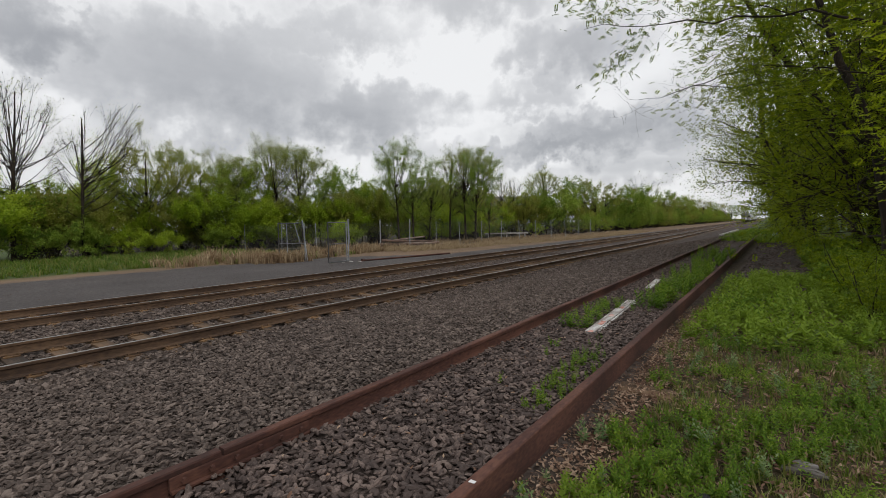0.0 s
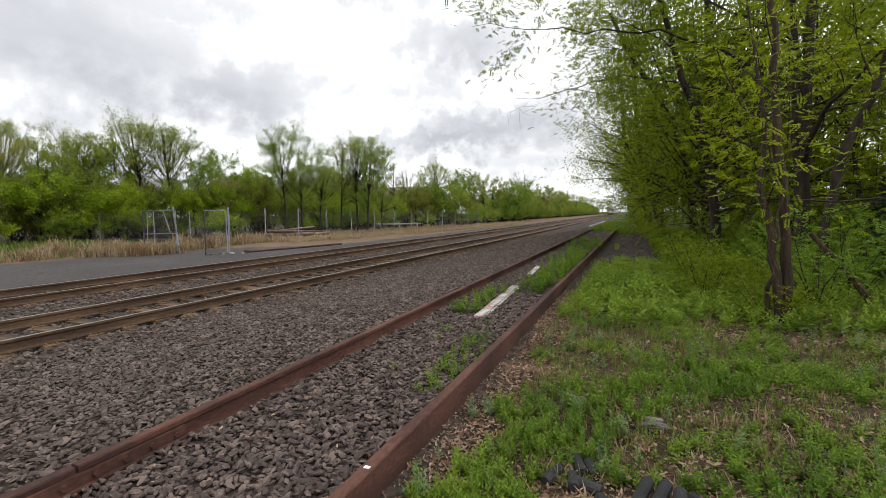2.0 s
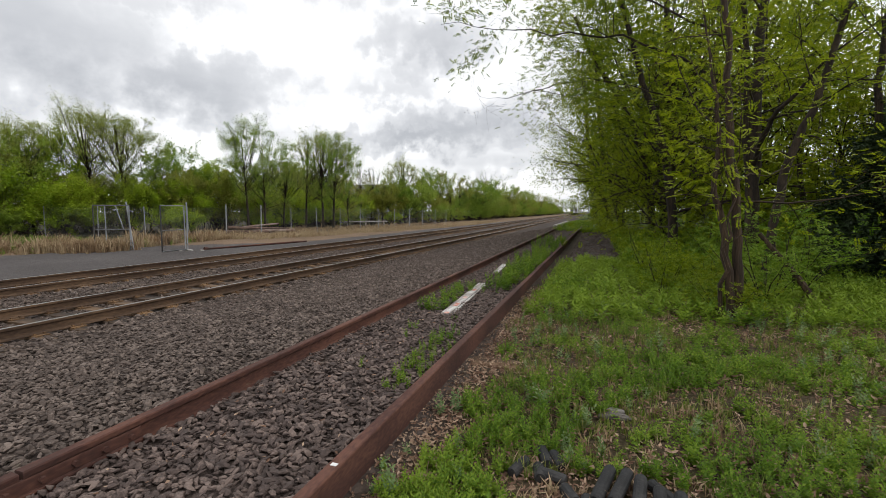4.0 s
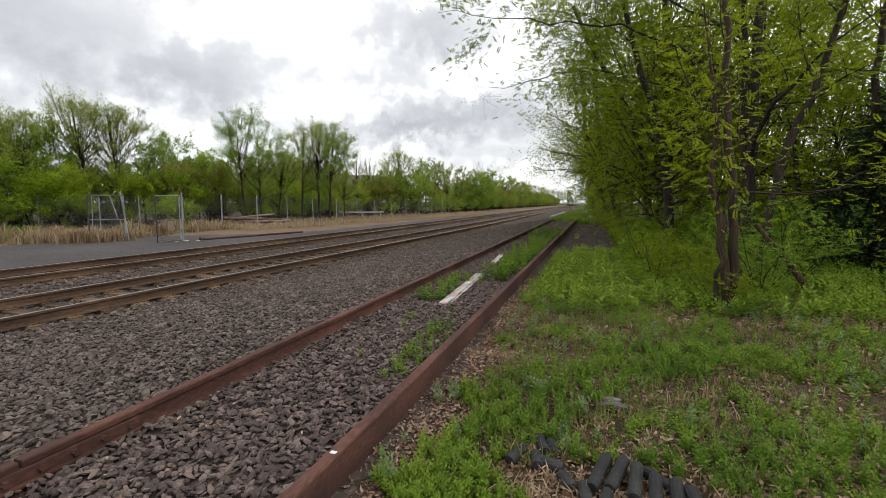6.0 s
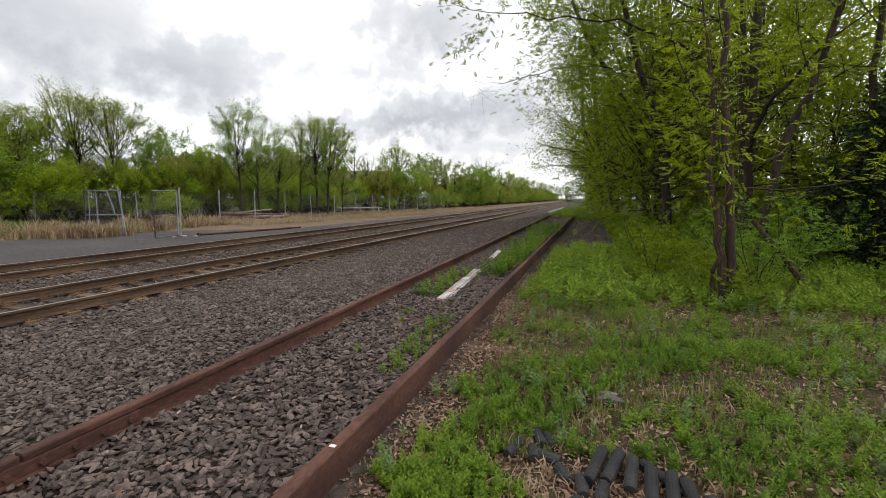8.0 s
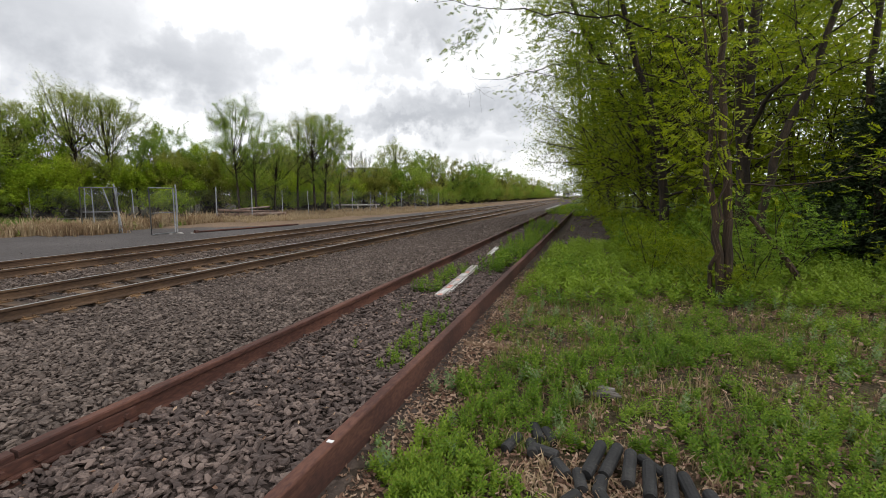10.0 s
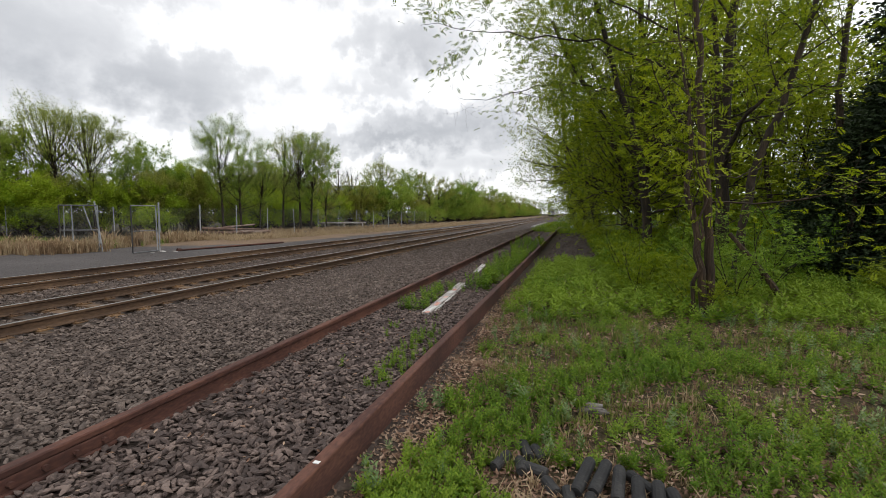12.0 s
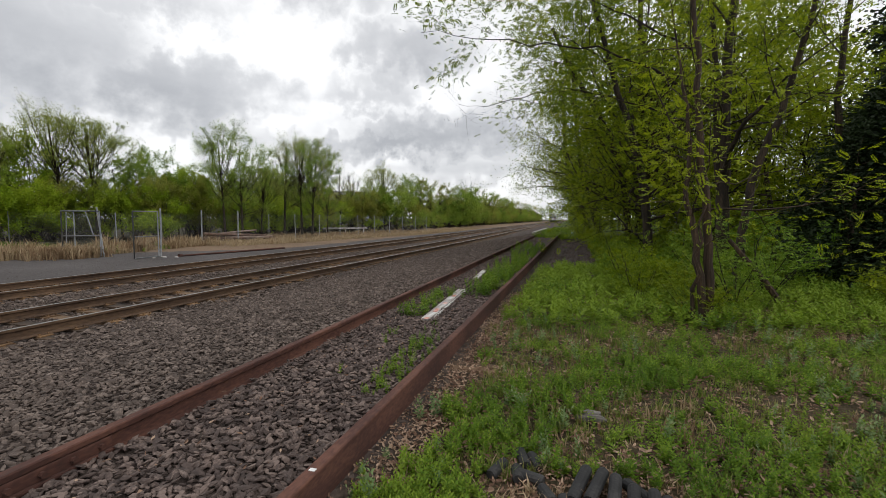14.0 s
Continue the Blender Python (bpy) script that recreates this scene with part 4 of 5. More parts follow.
for a, b in zip(LINE[:-1], LINE[1:]):
    seg = math.hypot(b[0] - a[0], b[1] - a[1])
    stepw = 2.0 if a[1] < 60 else 3.0 + 0.02 * a[1]
    n = max(2, int(seg / stepw))
    for k in range(n):
        for row in (0, 1, 2):
            if row == 0 and 14 < a[1] < 60 and k % 3:
                continue
            s = (k + rng0.random()) / n
            x, y = a[0] + (b[0] - a[0]) * s - row * rng0.uniform(1.6, 3.0) + rng0.uniform(-0.5, 0.5), a[1] + (b[1] - a[1]) * s
            dip = 0.62 if row == 2 and 24.5 < y < 31.5 else 1.0
            form = FAR_FORMS[rng0.randrange(2)] if y > 62 else (TALL_FORMS[rng0.randrange(2)] if row == 2 else (LOW_FORMS[rng0.randrange(2)] if row == 0 else BUSH_FORMS[rng0.randrange(4)]))
            stand(form, "bush", "dense green bush on the far bank", "shrub", x, y, dip * rng0.uniform(0.75, 1.2) * ((0.8, 1.2, 1.6)[row] if y > 95 else (0.6, 0.95, 1.35)[row] if y > 62 else (1.0, 1.15, 1.05)[row]), rng0.uniform(0, 360), "bushes on the far bank", "stem", "foliage")


for i in range(22):
    x, y = -41.5 + rng0.uniform(-1.5, 1.5) + 0.17 * i, 6 + 2.5 * i + rng0.uniform(-0.8, 0.8)
    stand(FAR_FORMS[i % 2], "bush", "shaded bush at the back of the far thicket", "shrub", x, y, rng0.uniform(0.85, 1.1), rng0.uniform(0, 360), "bushes on the far bank", "stem", "foliage")

# ---- fence, gate and yard clutter ----


def post(parent, x, y, h=2.2, r=0.03, lean=(0, 0), label=""):
    me = pipe_mesh("post", [(0, 0, -0.1), (lean[0], lean[1], h)], r, M_GALV)
    return part("post", me, parent, label, pose(x, y, float(ground_z(x, y))))


def wire_sheet(parent, a, b, h=2.1):
    za, zb = float(ground_z(*a)), float(ground_z(*b))
    me = bpy.data.meshes.new("chain_link")
    me.from_pydata([(a[0], a[1], za + 0.05), (b[0], b[1], zb + 0.05), (b[0], b[1], zb + h), (a[0], a[1], za + h)], [], [(0, 1, 2, 3)])
    uv = me.uv_layers.new(name="UVMap")
    w = math.hypot(b[0] - a[0], b[1] - a[1])
    for lo, c in zip(uv.data, ((0, 0), (w, 0), (w, h), (0, h))):
        lo.uv = c
    me.materials.append(M_CHAIN)
    part("chain_link", me, parent, "grey woven chain-link wire")


fence = thing("chain_link_fence", "tall chain-link fence on galvanised posts in dry grass", "fence")
FENCE = [(-36.5, 20.6), (-33.6, 22.2), (-30.8, 23.6), (-28.2, 24.9)] + [(-25.8 + 0.177 * (y - 26), y) for y in np.arange(26, 60, 2.98)]
for i, (x, y) in enumerate(FENCE):
    thick = i in (4, 5)
    post(fence, x, y, 2.35 if thick else 2.15, 0.045 if thick else 0.028, (rng0.uniform(-0.06, 0.06), rng0.uniform(-0.06, 0.06)))
    if i:
        wire_sheet(fence, FENCE[i - 1], (x, y))
for i in range(1, len(FENCE)):
    (ax, ay), (bx, by) = FENCE[i - 1], FENCE[i]
    part("bottom_wire", pipe_mesh("bottom_wire", [(ax, ay, float(ground_z(ax, ay)) + 0.08), (bx, by, float(ground_z(bx, by)) + 0.08)], 0.006, M_GALV, 5), fence)


def gate_leaf(hinge, free, label, post_lean):
    """A swung-open gate leaf: tube frame with a middle rail, uprights and wire, on its post."""
    g = thing("gate_leaf", label, "gate", group="yard gate")
    h0 = float(ground_z(*hinge))
    hx, hy = hinge
    fx, fy = free
    tall = 2.12
    p = [(hx, hy, h0 + 0.05), (hx, hy, h0 + tall), (fx, fy, h0 + tall), (fx, fy, h0 + 0.05)]
    for i in range(4):
        part("frame_tube", pipe_mesh("frame_tube", [p[i], p[(i + 1) % 4]], 0.026, M_GALV), g)
    zm = h0 + 1.0
    part("middle_rail", pipe_mesh("middle_rail", [(hx, hy, zm), (fx, fy, zm)], 0.022, M_GALV), g)
    wire_sheet(g, hinge, free, 2.0)
    k = Vector((hx - fx, hy - fy)).normalized() * 0.12
    part("gate_post", pipe_mesh("gate_post", [(hx + k.x, hy + k.y, h0 - 0.1), (hx + k.x + post_lean[0], hy + k.y + post_lean[1], h0 + 2.3)], 0.032, M_GALV), g, "heavy galvanised gate post")
    for zz in (0.35, 1.85):
        part("hinge", box_mesh("hinge", (0.12, 0.05, 0.06), M_GALV, (hx + k.x / 2, hy + k.y / 2, h0 + zz), 0.008), g)
    return g


g1 = gate_leaf((-21.1, 15.4), (-22.2, 14.5), "leaning galvanised gate leaf standing open in dry grass", (-0.22, -0.1))
z1 = float(ground_z(-22, 14.7))
part("brace", pipe_mesh("brace", [(-21.85, 14.8, z1 + 0.05), (-21.85, 14.8, z1 + 2.1)], 0.022, M_GALV), g1)
part("brace", pipe_mesh("brace", [(-21.3, 15.24, z1 + 1.0), (-21.5, 15.06, z1 + 2.1)], 0.022, M_GALV), g1)
gate_leaf((-18.75, 16.35), (-18.6, 15.0), "galvanised gate leaf swung open over gravel", (0.02, 0.03))

zp = float(ground_z(-18, 19))
rust_pipe = thing("rusty_pipe", "long rusty pipe lying on the gravel edge", "pipe", pose(-18.1, 17.0, zp + 0.045))
part("barrel", pipe_mesh("barrel", smooth_line([(0, 0, 0), (0.35, 2.0, 0.0), (0.75, 4.4, 0.01), (1.0, 6.5, 0.0)], 8), 0.05, M_RUST, 12), rust_pipe)
part("collar", pipe_mesh("collar", [(-0.03, -0.14, 0.0), (0.0, 0.02, 0.0)], 0.1, M_RUST, 12), rust_pipe)

for i, (x, y, ln_, tn, rd, up_) in enumerate(((-26.6, 30.0, 4.8, 30, 0.17, 0.17), (-26.2, 30.6, 4.4, 44, 0.15, 0.16), (-26.5, 30.2, 4.9, 15, 0.12, 0.44), (-27.2, 30.2, 4.0, 55, 0.15, 0.15), (-26.9, 30.6, 3.4, 5, 0.1, 0.62), (-25.6, 31.6, 3.0, 50, 0.13, 0.13))):
    lg = thing("timber_log", "stripped reddish log lying in a pile by the fence", "log", pose(x, y, float(ground_z(x, y)) + up_, (0, 1.5, -3.5, 2.0, 4.5, -2.0)[i], 0, -tn), "log pile")
    pts = np.linspace((-0.5, -ln_ / 2, 0), (0.5, ln_ / 2, 0.05), 6) + np.array([[0.03 * math.sin(i * 2 + q * 1.7), 0, 0.02 * math.cos(i + q)] for q in range(6)])
    v, f = tube(pts, np.linspace(rd, rd * 0.7, 6) * (1 + 0.06 * np.sin(np.arange(6) * 2.3 + i)), 10)
    part("log_body", tri_mesh("log_body", v, f, M_LOGWOOD), lg)

barrier = thing("white_barrier", "long low white barrier lying beyond the fence", "barrier", pose(-26.9, 48.8, float(ground_z(-27, 48)) + 0.03, 0, 0, -58))
part("beam", box_mesh("beam", (0.3, 5.2, 0.16), M_WHITEWOOD, (0, 0, 0.6), 0.03), barrier)
for yy in (-2.2, 0, 2.2):
    part("leg", box_mesh("leg", (0.14, 0.14, 0.54), M_WHITEWOOD, (0, yy, 0.26), 0.02), barrier)

for x, y, s in ((-18.3, 16.2, 1.0), (-17.9, 16.5, 0.7), (-18.45, 15.8, 0.6)):
    bm = bmesh.new()
    bmesh.ops.create_icosphere(bm, subdivisions=2, radius=0.08 * s)
    for v in bm.verts:
        v.co = Vector((v.co.x * 1.8, v.co.y, v.co.z * 0.5)) * (1 + 0.5 * noise.noise(v.co * 14))
    ob = new("rubble_lump", bm_mesh("rubble_lump", bm, M_WHITEWOOD))
    ob.matrix_basis = pose(x, y, float(ground_z(x, y)) + 0.04 * s, 0, 0, 50 * s)
    tagged(ob, "pale lump of rubble on the gravel by the gate", "rubble", "rubble")

# ---- things round the siding ----
board = thing("white_board", "white-painted plank with peeling and red-flecked paint between the rails", "plank", pose(-2.06, 7.15, 0.1, 0.5, 0, 3.1))
bm = bmesh.new()
box(bm, (0.125, 2.6, 0.06), bevel=0.006)
for v in bm.verts:
    v.co.x += 0.01 * noise.noise(v.co * 2)
part("plank", bm_mesh("plank", bm, M_WHITEWOOD), board)
part("edge_strip", box_mesh("edge_strip", (0.025, 2.45, 0.035), M_WHITEWOOD, (0.085, 0.05, 0.0), 0.004), board)
for yy, w in ((-0.75, 0.22), (-0.2, 0.14), (-1.3, 0.1), (0.5, 0.16)):
    part("paint_patch", box_mesh("paint_patch", (0.06, w, 0.004), M_REDPAINT, (0.02, yy, 0.032)), board, "flaked red paint patch")

end_board = thing("white_board", "broken end of a white-painted plank among weeds", "plank", pose(-2.26, 10.8, 0.13, 0.5, 0, 4.0))
part("plank", box_mesh("plank", (0.12, 1.5, 0.06), M_WHITEWOOD, bevel=0.006), end_board)

far_board = thing("white_board", "long white-painted plank at the end of the siding", "plank", pose(-3.65, 47.5, float(ground_z(-3.65, 47.5)) + 0.07, 0, 0, 0.5))
part("plank", box_mesh("plank", (0.24, 18.0, 0.12), M_WHITEWOOD, bevel=0.01), far_board)


def wood_scrap(name, label, x, y, yaw, length, r, mat, splits):
    """A weathered broken piece of wood: split lengthwise slivers lying side by side."""
    t = thing(name, label, "wood", pose(x, y, float(ground_z(x, y)) + r * 0.8, 2, 0, yaw))
    rq = random.Random(int(length * 1000))
    for k in range(splits):
        ln_ = length * rq.uniform(0.7, 1.0)
        off = (k - (splits - 1) / 2) * r * 1.1
        pts = [(q * ln_ - ln_ / 2, off + rq.uniform(-0.01, 0.01), rq.uniform(-0.008, 0.012)) for q in (0, 0.25, 0.5, 0.75, 1)]
        v, f = tube(pts, [r * g * rq.uniform(0.8, 1.1) for g in (0.5, 0.9, 1, 0.9, 0.45)], 7)
        part("sliver", tri_mesh("sliver", v, f, mat), t)


M_GREYWOOD = surface("silver_grey_wood", [(0.05, 0.042, 0.036), (0.12, 0.107, 0.096), (0.24, 0.225, 0.21)], 6, 40, 0.9, bump=0.6, stretch=(0.3, 3, 3), random_amount=0.3)
wood_scrap("wood_scrap", "split silver-grey piece of dead wood lying in grass", 0.138, 3.511, 8, 0.24, 0.03, M_GREYWOOD, 4)


def rubber_roll(x, y, z, yaw, tilt, ln_, rd):
    t = thing("rubber_roll", "short black rubber roll lying in dead leaves", "rubber roll", pose(x, y, z, tilt, 0, yaw), "black rubber rolls")
    v, f = tube([(0, -ln_ / 2, 0), (0, -ln_ / 2 + 0.012, 0), (0, 0, 0), (0, ln_ / 2 - 0.012, 0), (0, ln_ / 2, 0)], [rd * 0.86, rd, rd * 1.01, rd, rd * 0.86], 12)
    me = tri_mesh("roll", v, f, M_BLACKRUB)
    part("roll", me, t)


rr = random.Random(21)
ROLLS = [(0.02, 2.75, -14, 0.30), (0.11, 2.76, -20, 0.28), (0.2, 2.72, -8, 0.27), (0.29, 2.64, -4, 0.27), (0.385, 2.6, -2, 0.31), (0.475, 2.56, 8, 0.3), (0.57, 2.5, 14, 0.2), (0.34, 2.8, 40, 0.24), (-0.05, 2.58, 10, 0.16),
         (0.05, 2.56, -6, 0.15), (-0.32, 3.0, 24, 0.18), (-0.24, 2.98, 30, 0.15), (-0.33, 2.82, 12, 0.13), (-0.25, 2.8, 80, 0.16), (-0.15, 2.66, 30, 0.13), (-0.45, 2.84, -18, 0.18), (0.08, 2.42, 25, 0.2), (-0.1, 2.4, -30, 0.16), (0.44, 2.36, 3, 0.22)]
for i, (x, y, yaw, ln_) in enumerate(ROLLS):
    rubber_roll(x + 0.04, y - 0.25, float(ground_z(x, y)) + 0.04 + (0.035 if i < 7 else 0.0), yaw + rr.uniform(-4, 4), (8 if i < 7 else 2), ln_ * 0.95, 0.034)

bucket = thing("bucket", "pale green bucket standing at the end of the siding", "bucket", pose(-0.32, 35.2, float(ground_z(-0.32, 35.2))) @ Matrix.Diagonal((1.7, 1.7, 1.7, 1)))
bm = bmesh.new()
bmesh.ops.create_cone(bm, cap_ends=True, segments=16, radius1=0.1, radius2=0.11, depth=0.2, matrix=pose(0, 0, 0.1))
part("bucket_body", bm_mesh("bucket_body", bm, surface("pale_green_paint", [(0.3, 0.5, 0.42), (0.45, 0.62, 0.55)], 5, 40, 0.5)), bucket)
part("lid", pipe_mesh("lid", [(0, 0, 0.2), (0, 0, 0.215)], 0.115, M_WHITEPAINT, 16), bucket)

# ---- ballast stones ----
def stones(name, label, count, area, size, mat, seed, lift=0.0, keep=None, flatness=(0.22, 0.5), packed=0.0, rock=False):
    """Loose angular stones: chipped many-sided ones near by, chipped blocks farther off."""
    rng = np.random.default_rng(seed)
    x = rng.uniform(area[0], area[1], count)
    y = rng.uniform(area[2] ** 0.5, area[3] ** 0.5, count) ** 2 if area[2] >= 0 else rng.uniform(area[2], area[3], count)
    if packed:
        gx, gy = np.meshgrid(np.arange(area[0], area[1], packed), np.arange(area[2], area[3], packed * 1.15))
        gx, gy = gx.ravel() + rng.normal(0, packed * 0.25, gx.size), gy.ravel() + rng.normal(0, packed * 0.25, gy.size)
        x, y = np.concatenate([gx, x]), np.concatenate([gy, y])
    x = x - bend(y) * (x < -5)
    if keep is not None:
        k = keep(x, y)
        x, y = x[k], y[k]
    n = len(x)
    cube = np.array([(sx_, sy_, sz_) for sz_ in (-1, 1) for sy_ in (-1, 1) for sx_ in (-1, 1)], float)
    faces = np.array([(0, 2, 3, 1), (4, 5, 7, 6), (0, 1, 5, 4), (2, 6, 7, 3), (0, 4, 6, 2), (1, 3, 7, 5)])
    if rock:
        g = (1 + 5 ** 0.5) / 2
        cube = np.array([(-1, g, 0), (1, g, 0), (-1, -g, 0), (1, -g, 0), (0, -1, g), (0, 1, g), (0, -1, -g), (0, 1, -g), (g, 0, -1), (g, 0, 1), (-g, 0, -1), (-g, 0, 1)]) / 1.75
        faces = np.array([(0, 11, 5), (0, 5, 1), (0, 1, 7), (0, 7, 10), (0, 10, 11), (1, 5, 9), (5, 11, 4), (11, 10, 2), (10, 7, 6), (7, 1, 8), (3, 9, 4), (3, 4, 2), (3, 2, 6), (3, 6, 8), (3, 8, 9), (4, 9, 5), (2, 4, 11), (6, 2, 10), (8, 6, 7), (9, 8, 1)])
        c = cube[None] * rng.uniform(0.68, 1.22, (n, 12, 1)) * rng.uniform(0.8, 1.18, (n, 12, 3))
    else:
        c = cube[None] * rng.uniform(0.6, 1.1, (n, 8, 3)) * np.where(cube[None, :, 2:] > 0, 0.78, 1.0)
    sc = np.stack([rng.uniform(0.55, 1.0, n), rng.uniform(0.85, 1.6, n), rng.uniform(*flatness, n)], -1) * (rng.uniform(0.6, 1.2, n) * size / 2)[:, None]
    c = c * sc[:, None]
    a = rng.uniform(0, 2 * np.pi, (n, 3)) * np.array([1, 0.2, 0.2]) - np.array([0, 0.63, 0.63])
    ca, sa = np.cos(a), np.sin(a)
    z0, o1 = np.zeros(n), np.ones(n)
    rz = np.stack([ca[:, 0], -sa[:, 0], z0, sa[:, 0], ca[:, 0], z0, z0, z0, o1], -1).reshape(n, 3, 3)
    rx = np.stack([o1, z0, z0, z0, ca[:, 1], -sa[:, 1], z0, sa[:, 1], ca[:, 1]], -1).reshape(n, 3, 3)
    ry = np.stack([ca[:, 2], z0, sa[:, 2], z0, o1, z0, -sa[:, 2], z0, ca[:, 2]], -1).reshape(n, 3, 3)
    p = np.stack([x, y, ground_z(x, y) + lift + rng.uniform(-0.016, 0.03, n) * size / 0.07], -1)
    v = np.einsum("nij,nkj->nki", rz @ rx @ ry, c) + p[:, None]
    f = (faces[None] + (np.arange(n) * len(cube))[:, None, None]).reshape(-1, faces.shape[1])
    return tagged(new(name, tri_mesh(name, v.reshape(-1, 3), f, mat)), label, "gravel", kind="stuff")


clear = lambda x, y: (np.abs(x - SIDING_R) > 0.075) & (np.abs(x - SIDING_R + GAUGE) > 0.075)


def between_ties(x, y):
    u = x + bend(y)
    ok = np.ones(len(x), bool)
    for c in (TRACK_2, TRACK_1):
        on_tie = (np.abs(u - c) < 0.93) & (np.abs((y + 6.0 + 0.265) % 0.53 - 0.265) < 0.13)
        ok &= ~on_tie & (np.abs(np.abs(u - c) - GAUGE / 2) > 0.1)
    return ok


stones("ballast", "dark grey angular ballast between the siding rails", 2600, (-2.78, -1.3, 0.8, 8), 0.052, M_STONE, 1, 0.012, clear, (0.3, 0.62), 0.04, True)
stones("ballast", "grey ballast between the siding rails among weeds", 900, (-2.78, -1.3, 8, 16), 0.056, M_STONE, 8, 0.008, clear, (0.35, 0.7), 0.055)
stones("ballast", "grey-brown ballast shoulder beside the siding", 2400, (-6.6, -2.8, 0.3, 6.5), 0.05, M_STONE_FAR, 2, 0.012, clear, (0.3, 0.62), 0.043, True)
stones("ballast", "grey-brown ballast shoulder between siding and main track", 5000, (-6.6, -2.8, 6.5, 18), 0.054, M_STONE_FAR, 5, 0.008, clear, (0.35, 0.75), 0.058)
stones("ballast", "grey-brown ballast round the main tracks", 24000, (-14.4, -6.4, 0.3, 26), 0.062, M_STONE_FAR, 3, 0.012, between_ties, (0.35, 0.7))
stones("ballast", "distant grey-brown ballast", 6000, (-7.0, -2.0, 17, 36), 0.075, M_STONE_FAR, 4, 0.0, clear, (0.35, 0.7))
stones("ballast", "dark cinder stones on the path beside the siding", 3500, (-0.95, 0.9, 11.5, 36), 0.06, M_STONE, 6)
stones("gravel", "fine gravel scattered over the yard", 3000, (-22, -14.3, 2, 26), 0.028, M_STONE_FAR, 7, lift=-0.008)

# ---- low plants and litter ----
def blade_template():
    v = np.array([(-0.035, 0, 0), (0.035, 0, 0), (-0.025, 0.12, 0.55), (0.025, 0.12, 0.55), (0, 0.5, 0.9)])
    return v, np.array([(0, 1, 3), (0, 3, 2), (2, 3, 4)])


def spin(a):
    c, s, z, o = np.cos(a), np.sin(a), np.zeros_like(a), np.ones_like(a)
    return np.stack([c, -s, z, s, c, z, z, z, o], -1).reshape(-1, 3, 3)


def tuft_template(rng, blades):
    v, f = blade_template()
    pos = np.concatenate([rng.normal(0, 0.14, (blades, 2)), np.zeros((blades, 1))], 1)
    s = np.stack([rng.uniform(0.6, 1.2, blades), rng.uniform(0.3, 1.5, blades), rng.uniform(0.5, 1.1, blades)], -1)
    return scatter(v, f, pos, spin(rng.uniform(0, 2 * np.pi, blades)), s)


def weed_template(rng, stems=5, leaves=13, wide=0.33):
    """Upright stalks with narrow leaves all round, one metre tall before scaling."""
    pos, way, size = [], [], []
    for s in range(stems):
        a, lean = rng.uniform(0, 2 * np.pi), rng.uniform(0.05, 0.4)
        h = rng.uniform(0.55, 1.0)
        for k in range(leaves):
            q = (k + 1) / leaves
            b = k * 2.4 + rng.uniform(0, 0.6)
            pos.append((math.cos(a) * lean * q * h, math.sin(a) * lean * q * h, q * h))
            way.append((math.cos(b), math.sin(b), 0.15 + 0.9 * q * q))
            size.append(wide * (1.15 - 0.65 * q) * rng.uniform(0.7, 1.2))
    v, f = scatter(DIAMOND_V * np.array([0.75, 1, 1]), DIAMOND_F, np.array(pos), frames_from(rng, np.array(way), 0.25), np.array(size))
    return v, f


def sow(name, label, category, templates, x, y, height, mat, seed, wide=1.0, lift=0.0):
    rng = np.random.default_rng(seed)
    pick = rng.integers(0, len(templates), len(x))
    height = np.broadcast_to(height, x.shape)
    pieces = []
    for k, (v, f) in enumerate(templates):
        m = pick == k
        n = int(m.sum())
        if not n:
            continue
        p = np.stack([x[m], y[m], ground_z(x[m], y[m]) + lift - 0.005], -1)
        h = height[m] * rng.uniform(0.65, 1.25, n)
        pieces.append(scatter(v, f, p, spin(rng.uniform(0, 2 * np.pi, n)), np.stack([h * wide, h * wide, h], -1)))
    return tagged(new(name, tri_mesh(name, *join(pieces), mat)), label, category, kind="stuff")


def patchy(x, y, scale, seed):
    return np.array([noise.noise((a * scale, b * scale, seed)) for a, b in zip(x, y)])


rg = np.random.default_rng(5)
TUFTS = [tuft_template(rg, 11) for _ in range(4)]
WEEDS = [weed_template(rg, 5, 13, 0.26) for _ in range(5)]
LOW = [weed_template(rg, 5, 8, 0.27) for _ in range(4)]
BROAD = [weed_template(rg, 4, 8, 0.42) for _ in range(3)]


def field(n, x0, x1, y0, y1, seed, power=1.6):
    r = np.random.default_rng(seed)
    x, y = r.uniform(x0, x1, n), y0 + (y1 - y0) * r.random(n) ** power
    k = x < 0.62 * y + 0.9
    return x[k], y[k]


open_rolls = lambda x, y: ((x - 0.16) / 0.58) ** 2 + ((y - 2.38) / 0.3) ** 2 > 1
off_rail = lambda x, y: (x > -0.9 + 0.12 * np.sin(y * 5.0)) | (y > 5.6)
x, y = field(10000, -1.15, 8, 1.2, 10, 1, 1.4)
k = (patchy(x, y, 1.1, 2.0) > -0.12) & open_rolls(x, y) & off_rail(x, y)
sow("grass", "short green grass beside the siding", "grass", TUFTS, x[k], y[k], 0.115, M_GRASS, 1, 0.9)
x, y = field(13000, -1.1, 6.5, 1.3, 8.5, 2, 1.15)
k = (patchy(x, y, 1.3, 7.0) + 0.5 * patchy(x, y, 4.0, 3.0) > np.where(y > 4.6, 0.0, 0.2)) & off_rail(x, y) & open_rolls(x, y)
sow("weeds", "low green weeds spread through the grass", "weeds", LOW, x[k], y[k], 0.11, M_WEED, 2, 1.2)
x, y = field(500, -1.05, 5, 1.3, 7, 8)
